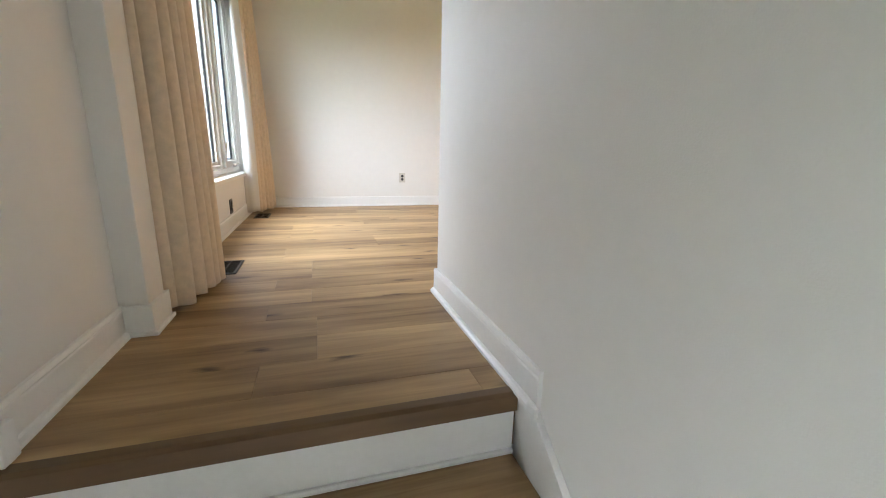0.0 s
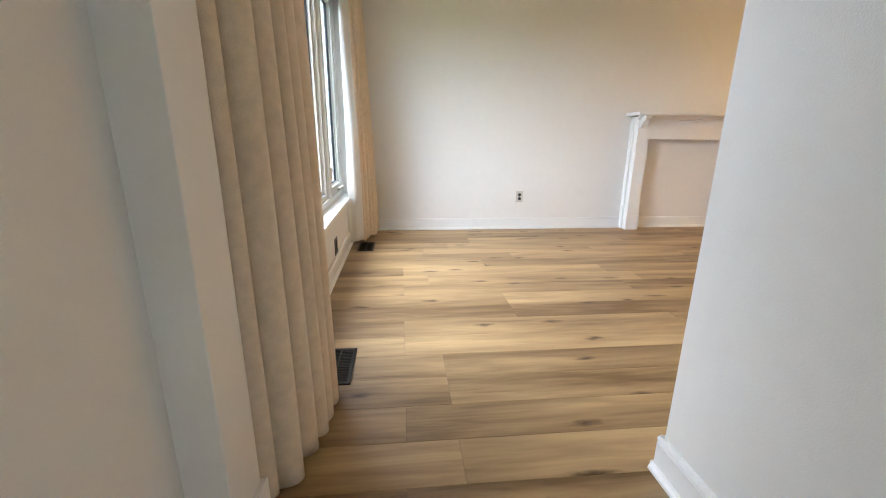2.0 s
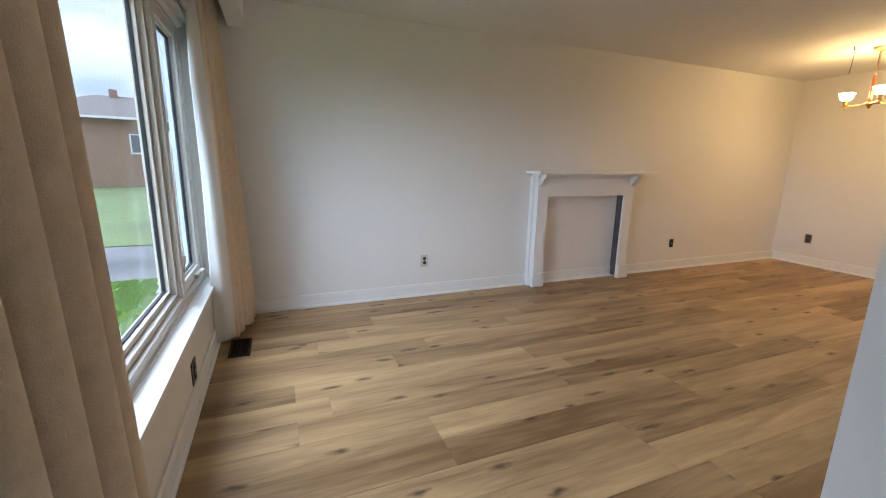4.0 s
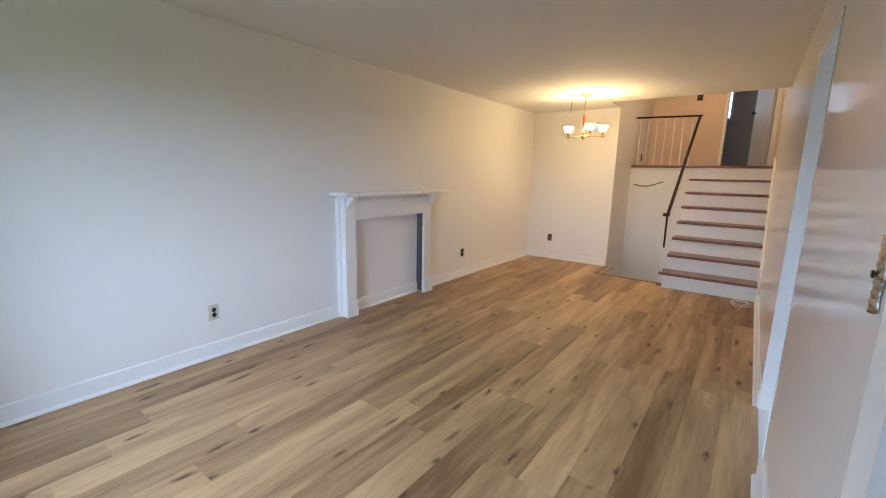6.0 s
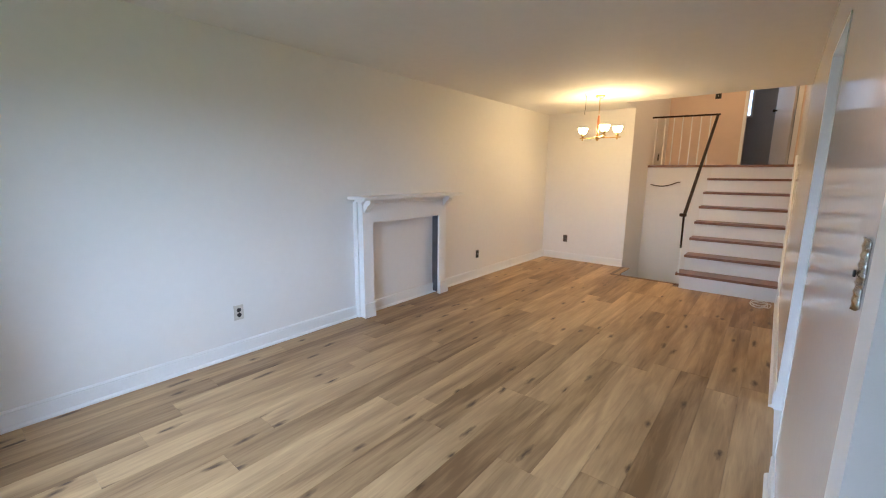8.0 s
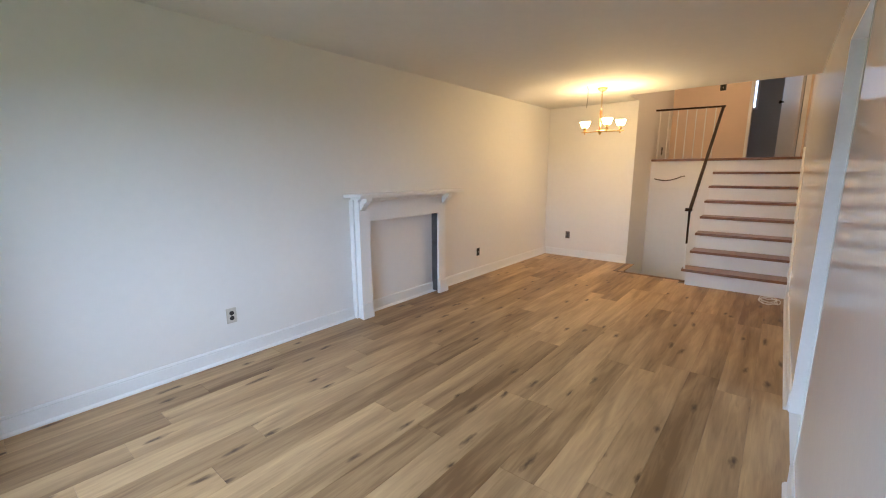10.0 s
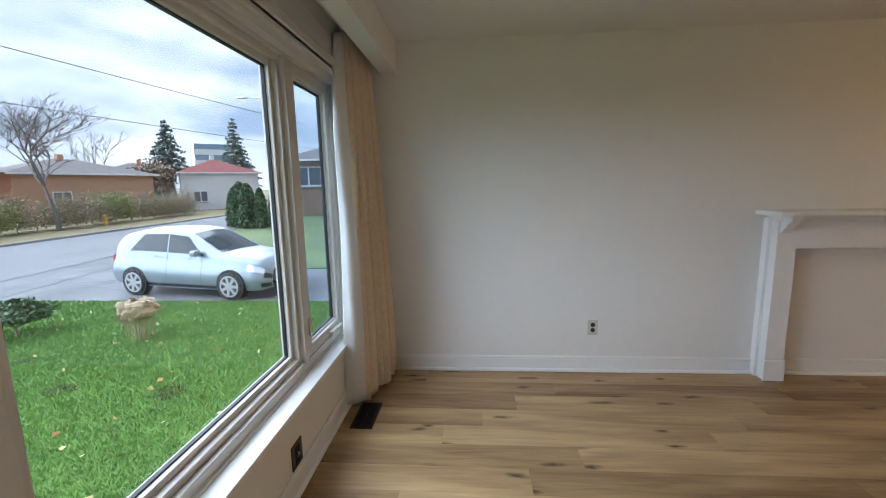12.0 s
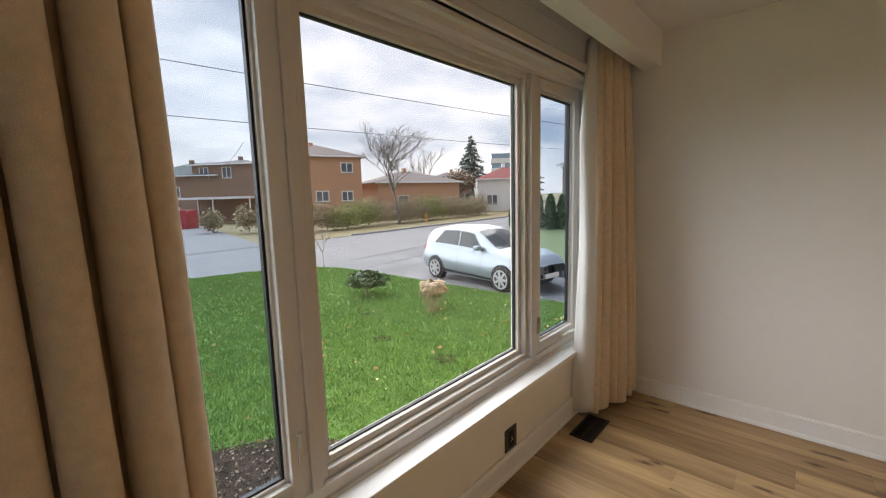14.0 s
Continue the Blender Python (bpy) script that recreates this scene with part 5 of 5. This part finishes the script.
house((-35.5, 50.5), 42, 9.0, 9.0, 4.7, 2.0, WHITE_O, ROOF_R, "pale bungalow with a red hip roof", [(1.2, 1.0, 1.6, 1.4), (5.2, 1.0, 1.6, 1.4)])
house((-23.0, 52), 20, 10.0, 9.0, 5.6, 1.8, BRICK_B, ROOF, "brown brick house beyond the cedars", [(2, 3.4, 1.8, 1.5), (6, 3.4, 1.8, 1.5)])
house((-16.0, 37), 12, 12.0, 9.0, 4.9, 1.9, BRICK_B, ROOF, "brown brick neighbouring house with a white bay window", [(1.0, 2.6, 2.2, 1.7), (6.5, 2.4, 1.6, 1.4)])

# carport and red shed across the street
cp = thing("carport", (-48, 18.8, ZG), "open carport with a white flat roof", "carport")
bm = box_bm((0, 0, 2.75, 8.6, 4.5, 3.0))
bmesh.ops.transform(bm, matrix=pose(-51.5, 16.0, ZG, 0, 0, 42), verts=bm.verts[:])
part("roof", bm, WHITE_O, cp)
for px, py in ((0.2, 0.2), (4.2, 0.2), (8.3, 0.2), (0.2, 4.2), (8.3, 4.2)):
    bm = box_bm((px, py, 0, px + 0.12, py + 0.12, 2.75))
    bmesh.ops.transform(bm, matrix=pose(-51.5, 16.0, ZG, 0, 0, 42), verts=bm.verts[:])
    part("post", bm, WHITE_O, cp)
bm = box_bm((0.1, 4.3, 0, 8.5, 4.4, 2.75))
bmesh.ops.transform(bm, matrix=pose(-51.5, 16.0, ZG, 0, 0, 42), verts=bm.verts[:])
part("back_wall", bm, BRICK_B, cp)
shed = thing("garden_shed", (-44, 13, ZG), "red garden shed with white corner boards", "shed")
for nm, b6, mt in (("wall", (0, 0, 0, 2.6, 2.4, 2.1), RED), ("annex", (2.75, 0.3, 0, 4.4, 2.2, 1.75), RED), ("corner_board", (2.6, -0.02, 0, 2.75, 2.2, 2.1), WHITE_O), ("roof", (-0.15, -0.15, 2.1, 2.85, 2.55, 2.28), ROOF_G), ("door_stripe", (1.2, -0.03, 0, 1.36, 0.0, 2.1), WHITE_O)):
    bm = box_bm(b6, bevel=0.01)
    bmesh.ops.transform(bm, matrix=pose(-45.6, 11.4, ZG, 0, 0, 42), verts=bm.verts[:])
    part(nm, bm, mt, shed)

# far office block
office = thing("office_building", (-84, 128, ZG), "distant pale office block with blue glass bands", "building")
for k in range(5):
    bm = box_bm((0, 0, 3.4 * k, 14, 12, 3.4 * k + 1.7))
    bmesh.ops.transform(bm, matrix=pose(-86, 125.8, ZG, 0, 0, 38), verts=bm.verts[:])
    part("wall_band", bm, OFFICE, office)
    bm = box_bm((0.2, 0.2, 3.4 * k + 1.7, 13.8, 11.8, 3.4 * k + 3.4))
    bmesh.ops.transform(bm, matrix=pose(-86, 125.8, ZG, 0, 0, 38), verts=bm.verts[:])
    part("window_band", bm, OFFICE_G, office)

# pole, street lamp, wires
pole = thing("utility_pole", (-12.9, 31, ZG), "grey wooden utility pole with a street lamp", "utility pole")
part("pole", lathe_bm([(0.15, 0), (0.10, 10.5)], (-12.9, 31, ZG), 10), BARK, pole)
part("crossarm", box_bm((-13.9, 30.95, ZG + 9.6, -11.9, 31.05, ZG + 9.72)), BARK, pole)
arm = part("lamp_arm", tube_bm([(-12.9, 31, ZG + 8.2), (-14.2, 30.9, ZG + 8.7), (-15.4, 30.8, ZG + 8.8)], 0.035, 6), ALU, pole)
part("lamp_head", box_bm((-16.0, 30.65, ZG + 8.72, -15.3, 30.95, ZG + 8.86), bevel=0.04), ALU, arm, "street lamp head")


def wire(a, b, sag, r):
    w = thing("overhead_wire", tuple(a), "thin black overhead power line", "wire", "power lines over the street")
    a, b = Vector(a), Vector(b)
    part("line", tube_bm([a.lerp(b, i / 24) - Vector((0, 0, sag * 4 * (i / 24) * (1 - i / 24))) for i in range(25)], r, 5), WIRE, w)


wire((-23.9, -13.0, 8.2), (-11.0, 30.0, 5.75), 0.25, 0.016)
wire((-26.0, -12.5, 5.9), (-16.0, 45.0, 5.5), 0.2, 0.018)
wire((-29.8, 15.0, 5.6), (-58.7, 24.2, 6.2), 0.3, 0.02)

# side porch with an awning beyond the window
porch = thing("side_porch", (-1.1, 9.6, ZG), "white aluminium porch awning with a plexiglass wind screen", "porch")
for k in range(14):
    y = 9.1 + k * 0.12
    part("awning_rib", prism_bm([(-1.65, 1.47), (-0.62, 2.05), (-0.62, 2.09), (-1.65, 1.51)], "y", y, y + 0.105, bevel=0.004), ALU, porch)
bm = bmesh.new()
top_v, low_v = [], []
for k in range(41):
    x = -1.65 + 1.03 * k / 40
    zt = 1.49 + 0.58 * k / 40
    top_v.append(bm.verts.new((x, 9.09, zt)))
    low_v.append(bm.verts.new((x, 9.09, zt - 0.20 - 0.02 * abs(math.sin(k * math.pi / 4)))))
for k in range(40):
    bm.faces.new((top_v[k], top_v[k + 1], low_v[k + 1], low_v[k]))
val = part("awning_valance", bm, ALU, porch, "scalloped white valance")
val.modifiers.new("thickness", "SOLIDIFY").thickness = 0.01
for x in (-1.50, -0.75):
    part("post", box_bm((x, 9.12, ZG, x + 0.07, 9.19, 1.45), bevel=0.006), WHITE_O, porch)
part("post", box_bm((-1.38, 9.12, ZG, -1.33, 9.17, 1.42), bevel=0.006), WHITE_O, porch)
for z in (ZG + 0.12, 0.10, 1.15):
    part("rail", box_bm((-1.43, 9.13, z, -0.75, 9.17, z + 0.05), bevel=0.004), WHITE_O, porch)
part("screen", box_bm((-1.33, 9.145, ZG + 0.17, -0.75, 9.151, 1.15)), PLEXI, porch, "cloudy plexiglass screen").visible_shadow = False
part("slab", box_bm((-1.85, 9.0, ZG - 0.3, -0.62, 10.9, ZG + 0.12), bevel=0.01), KERB, porch, "concrete porch slab")
structure("wall_exterior", box_bm((-0.62, YF + 0.2, -1.3, -0.4, 12.0, 2.6)), BRICK, "brick outer wall of the house", "wall")
structure("roof_eave", box_bm((-0.85, -1.9, 2.56, -0.3, 12.2, 2.70)), WHITE_O, "white eaves above the window wall", "eave")


# ---- parked car ----
car = thing("car", (-6.08, 11.53, ZG, 0, 0, -9.7), "silver compact hatchback parked on the driveway", "car")
CM = car.matrix_basis
HL = 2.20
BELT = [(-2.2, 0.80), (-1.95, 0.98), (-1.2, 1.00), (0.2, 0.95), (1.0, 0.91), (1.6, 0.85), (2.0, 0.76), (2.2, 0.62)]
TOPZ = [(-2.2, 0.86), (-2.12, 1.04), (-1.98, 1.28), (-1.72, 1.46), (-1.2, 1.54), (-0.4, 1.56), (0.1, 1.50), (0.45, 1.34), (0.95, 1.06), (1.08, 1.01), (1.55, 0.97), (1.95, 0.89), (2.12, 0.79), (2.2, 0.68)]
WID = [(-2.2, 0.62), (-2.1, 0.78), (-1.7, 0.86), (-0.5, 0.885), (0.8, 0.885), (1.5, 0.86), (1.9, 0.81), (2.1, 0.71), (2.2, 0.58)]
BOT = [(-2.2, 0.42), (-2.0, 0.28), (-1.2, 0.22), (1.5, 0.20), (2.0, 0.21), (2.2, 0.26)]
ROOFW = [(-2.2, 0.60), (-1.7, 0.60), (-0.4, 0.61), (0.2, 0.60), (1.0, 0.70), (1.6, 0.66), (2.2, 0.48)]


def car_side(x, v):
    """Half section of the body, v from 0 (sill) over 0.5 (belt) and 0.85 (roof edge) to 1 (middle of the roof)."""
    w, zb, belt, top, rw = lerp_at(WID, x), lerp_at(BOT, x), lerp_at(BELT, x), lerp_at(TOPZ, x), lerp_at(ROOFW, x)
    belt = min(belt, top - 0.01)
    if v <= 0.5:
        q = v / 0.5
        y = w * (0.93 + 0.07 * math.sin(math.pi * min(1, q * 1.25)) - 0.05 * max(0, q - 0.75) / 0.25)
        return Vector((x, -y, zb + (belt - zb) * q))
    if v <= 0.85:
        q = (v - 0.5) / 0.35
        y0 = w * 0.88
        return Vector((x, -(y0 + (min(rw, y0) - y0) * (q ** 1.15)), belt + (top - 0.05 * min(1, (top - belt) / 0.2) - belt) * q))
    q = (v - 0.85) / 0.15
    e = car_side(x, 0.85)
    return Vector((x, e.y * (1 - q), e.z + (top - e.z) * math.sin(q * math.pi / 2)))


def car_patch(name, xs, vs, material, parent, off=0.004, both=True, label=""):
    bm = bmesh.new()
    for sgn in ((1, -1) if both else (1,)):
        g2 = []
        for x in xs:
            col = []
            for v0 in vs:
                p0 = car_side(x, v0)
                du = car_side(x + 0.01, v0) - car_side(x - 0.01, v0)
                dv = car_side(x, min(1, v0 + 0.01)) - car_side(x, v0 - 0.01)
                nn = du.cross(dv).normalized()
                if nn.y > 0 and v0 < 0.9:
                    nn = -nn
                if v0 >= 0.9 and nn.z < 0:
                    nn = -nn
                p0 = p0 + nn * off
                col.append(bm.verts.new((p0.x, p0.y * sgn, p0.z)))
            g2.append(col)
        for a, b in zip(g2, g2[1:]):
            for k in range(len(vs) - 1):
                bm.faces.new((a[k], b[k], b[k + 1], a[k + 1]))
    bmesh.ops.remove_doubles(bm, verts=bm.verts[:], dist=0.0005)
    bmesh.ops.recalc_face_normals(bm, faces=bm.faces[:])
    bmesh.ops.transform(bm, matrix=CM, verts=bm.verts[:])
    return part(name, bm, material, parent, label, smooth=True)


def car_glass(name, low, high, v0, v1, label=""):
    """A side window on both sides with slanting ends: low and high are its ends along the belt and along the roof."""
    bm = bmesh.new()
    for sgn in (1, -1):
        g3 = []
        for i in range(11):
            col = []
            for j in range(7):
                q, w = i / 10, j / 6
                x = (low[0] + (low[1] - low[0]) * q) * (1 - w) + (high[0] + (high[1] - high[0]) * q) * w
                p0 = car_side(x, v0 + (v1 - v0) * w)
                col.append(bm.verts.new((p0.x, (p0.y - 0.006) * sgn, p0.z + 0.002)))
            g3.append(col)
        for a, b in zip(g3, g3[1:]):
            for k in range(6):
                bm.faces.new((a[k], b[k], b[k + 1], a[k + 1]))
    bmesh.ops.recalc_face_normals(bm, faces=bm.faces[:])
    bmesh.ops.transform(bm, matrix=CM, verts=bm.verts[:])
    return part(name, bm, CARGLASS, car, label, smooth=True)


def span(a, b, n):
    return [a + (b - a) * i / n for i in range(n + 1)]


body = car_patch("body", span(-2.2, 2.2, 66), span(0.0, 1.0, 24), PAINT_C, car, 0.0)
car_glass("rear_side_window", (-1.50, -0.40), (-1.12, -0.42), 0.535, 0.80, "dark tinted side windows")
car_glass("front_side_window", (-0.36, 0.66), (-0.38, 0.16), 0.535, 0.80)
car_patch("windscreen", span(0.18, 1.00, 10), span(0.872, 1.0, 6), CARGLASS, car)
car_patch("rear_window", span(-2.06, -1.78, 6), span(0.872, 1.0, 6), CARGLASS, car)
car_patch("sill", span(-1.0, 1.0, 12), span(0.02, 0.07, 2), CARBLACK, car)
car_patch("tail_lamp", span(-2.17, -1.98, 5), span(0.40, 0.56, 4), LAMP_R, car, label="red tail lamps")
car_patch("headlamp", span(1.72, 2.08, 6), span(0.36, 0.47, 4), LAMP_W, car, label="clear headlamps")
car_patch("grille", span(2.08, 2.19, 4), span(0.28, 0.40, 3), CARBLACK, car)
car_patch("bumper_intake", span(2.02, 2.18, 4), span(0.06, 0.16, 3), CARBLACK, car)
for x in (-0.86, 0.10):
    car_patch("door_handle", span(x, x + 0.16, 3), [0.455, 0.48], PAINT_C, car, 0.025)
for x in (-0.38, 0.58, -1.36):
    car_patch("door_seam", [x, x + 0.010], span(0.10, 0.50, 6), CARBLACK, car, 0.002)
for sgn in (-1, 1):
    bm = box_bm((0.42, sgn * 0.88 - 0.09, 0.97, 0.58, sgn * 0.88 + 0.09, 1.10), bevel=0.035)
    bmesh.ops.transform(bm, matrix=CM, verts=bm.verts[:])
    part("mirror", bm, PAINT_C, car, smooth=True)
bm = box_bm((2.17, -0.26, 0.36, 2.215, 0.26, 0.47), bevel=0.004)
bmesh.ops.transform(bm, matrix=CM, verts=bm.verts[:])
part("number_plate", bm, WHITE_O, car)
for x in (-1.33, 1.33):
    for sgn in (-1, 1):
        spot = CM @ pose(x, sgn * 0.80, 0.315, 90)
        # No recess is cut: a black disc gives the wheel arch its shade.
        bm = lathe_bm([(0.350, -0.09), (0.350, 0.09)], n=28)
        bmesh.ops.transform(bm, matrix=CM @ pose(x, sgn * 0.795, 0.33, 90), verts=bm.verts[:])
        part("arch_shade_disc", bm, CARBLACK, car, "black disc for the shaded recess of the wheel arch")
        bm = lathe_bm([(0.20, -0.10), (0.29, -0.105), (0.315, -0.08), (0.315, 0.08), (0.29, 0.105), (0.20, 0.10)], n=30)
        bmesh.ops.transform(bm, matrix=spot, verts=bm.verts[:])
        wheel = part("wheel", bm, TYRE, car, "black tyre", smooth=True)
        bm = lathe_bm([(0.225, -0.108), (0.225, -0.06), (0.19, -0.05), (0.19, 0.05), (0.225, 0.06), (0.225, 0.108)], n=30)
        bmesh.ops.transform(bm, matrix=spot, verts=bm.verts[:])
        part("rim_well", bm, CARBLACK, wheel)
        bm = bmesh.new()
        for s2 in range(7):
            a = 6.283 * s2 / 7
            b7 = box_bm((0.03, -0.032, -0.118, 0.232, 0.032, 0.118), bevel=0.006)
            bmesh.ops.transform(b7, matrix=pose(0, 0, 0, 0, 0, math.degrees(a)), verts=b7.verts[:])
            tmp = bpy.data.meshes.new("spoke")
            b7.to_mesh(tmp)
            b7.free()
            bm.from_mesh(tmp)
            bpy.data.meshes.remove(tmp)
        for z0 in (-0.116, 0.100):
            b8 = bmesh.new()
            rings8 = [[b8.verts.new((r8 * math.cos(6.283 * k / 30), r8 * math.sin(6.283 * k / 30), z8)) for k in range(30)] for r8, z8 in ((0.205, z0), (0.238, z0), (0.238, z0 + 0.016), (0.205, z0 + 0.016))]
            for ra, rb8 in zip(rings8, rings8[1:] + rings8[:1]):
                for k in range(30):
                    b8.faces.new((ra[k], ra[(k + 1) % 30], rb8[(k + 1) % 30], rb8[k]))
            t8 = bpy.data.meshes.new("rim")
            b8.to_mesh(t8)
            b8.free()
            bm.from_mesh(t8)
            bpy.data.meshes.remove(t8)
        tmp2 = lathe_bm([(0.07, -0.122), (0.07, 0.122)], n=16)
        tm = bpy.data.meshes.new("hub")
        tmp2.to_mesh(tm)
        tmp2.free()
        bm.from_mesh(tm)
        bpy.data.meshes.remove(tm)
        bmesh.ops.transform(bm, matrix=spot, verts=bm.verts[:])
        part("spokes", bm, ALLOY, wheel, "silver alloy spokes")


# ---- floor planks ----
PW, PL = 0.18, 1.5
plank_mesh = {}


def plank(x0, x1, y0, y1, parent):
    lx, ly = round(x1 - x0, 4), round(y1 - y0, 4)
    if (lx, ly) not in plank_mesh:
        me = bpy.data.meshes.new("plank")
        hx, hy, e = lx / 2 - 0.0002, ly / 2 - 0.0002, 0.0009
        vs = [(sx * hx, sy * hy, -0.011) for sx, sy in ((-1, -1), (1, -1), (1, 1), (-1, 1))]
        vs += [(sx * hx, sy * hy, -0.0011) for sx, sy in ((-1, -1), (1, -1), (1, 1), (-1, 1))]
        vs += [(sx * (hx - e), sy * (hy - e), 0.0) for sx, sy in ((-1, -1), (1, -1), (1, 1), (-1, 1))]
        fs = [(8, 9, 10, 11)]
        for k in range(4):
            n = (k + 1) % 4
            fs += [(k, n, n + 4, k + 4), (k + 4, n + 4, n + 8, k + 8)]
        me.from_pydata(vs, [], fs)
        me.materials.append(PLANK)
        plank_mesh[lx, ly] = me
    ob = new("plank", plank_mesh[lx, ly])
    ob.parent = parent
    ob.matrix_basis = pose((x0 + x1) / 2, (y0 + y1) / 2, 0)


floor = tagged(new("floor"), "light oak vinyl plank floor with dark knots", "floor", kind="structure")
rp = random.Random(11)


def rows(y_from, y_to, step, ends):
    y = y_from
    while (y < y_to - 0.004) if step > 0 else (y > y_to + 0.004):
        y2 = min(y + step, y_to) if step > 0 else max(y + step, y_to)
        a, b = min(y, y2), max(y, y2)
        x0, x1 = ends(a, b)
        x = x0 - rp.choice((0.12, 0.4, 0.62, 0.85, 1.02))
        while x < x1:
            plank(max(x, x0), min(x + PL, x1), a, b, floor) if min(x + PL, x1) - max(x, x0) > 0.03 else None
            x += PL
        y = y2


rows(YS, 3.575, PW, lambda a, b: (XW, 5.985 if a > YB - 0.05 else X1 + 0.06))
rows(3.575, YF, PW, lambda a, b: (XW, 5.985 if b < YD - 0.02 else XD))
rows(YS, 0.930, -PW, lambda a, b: (XP if b < 1.6 else XW, XR))
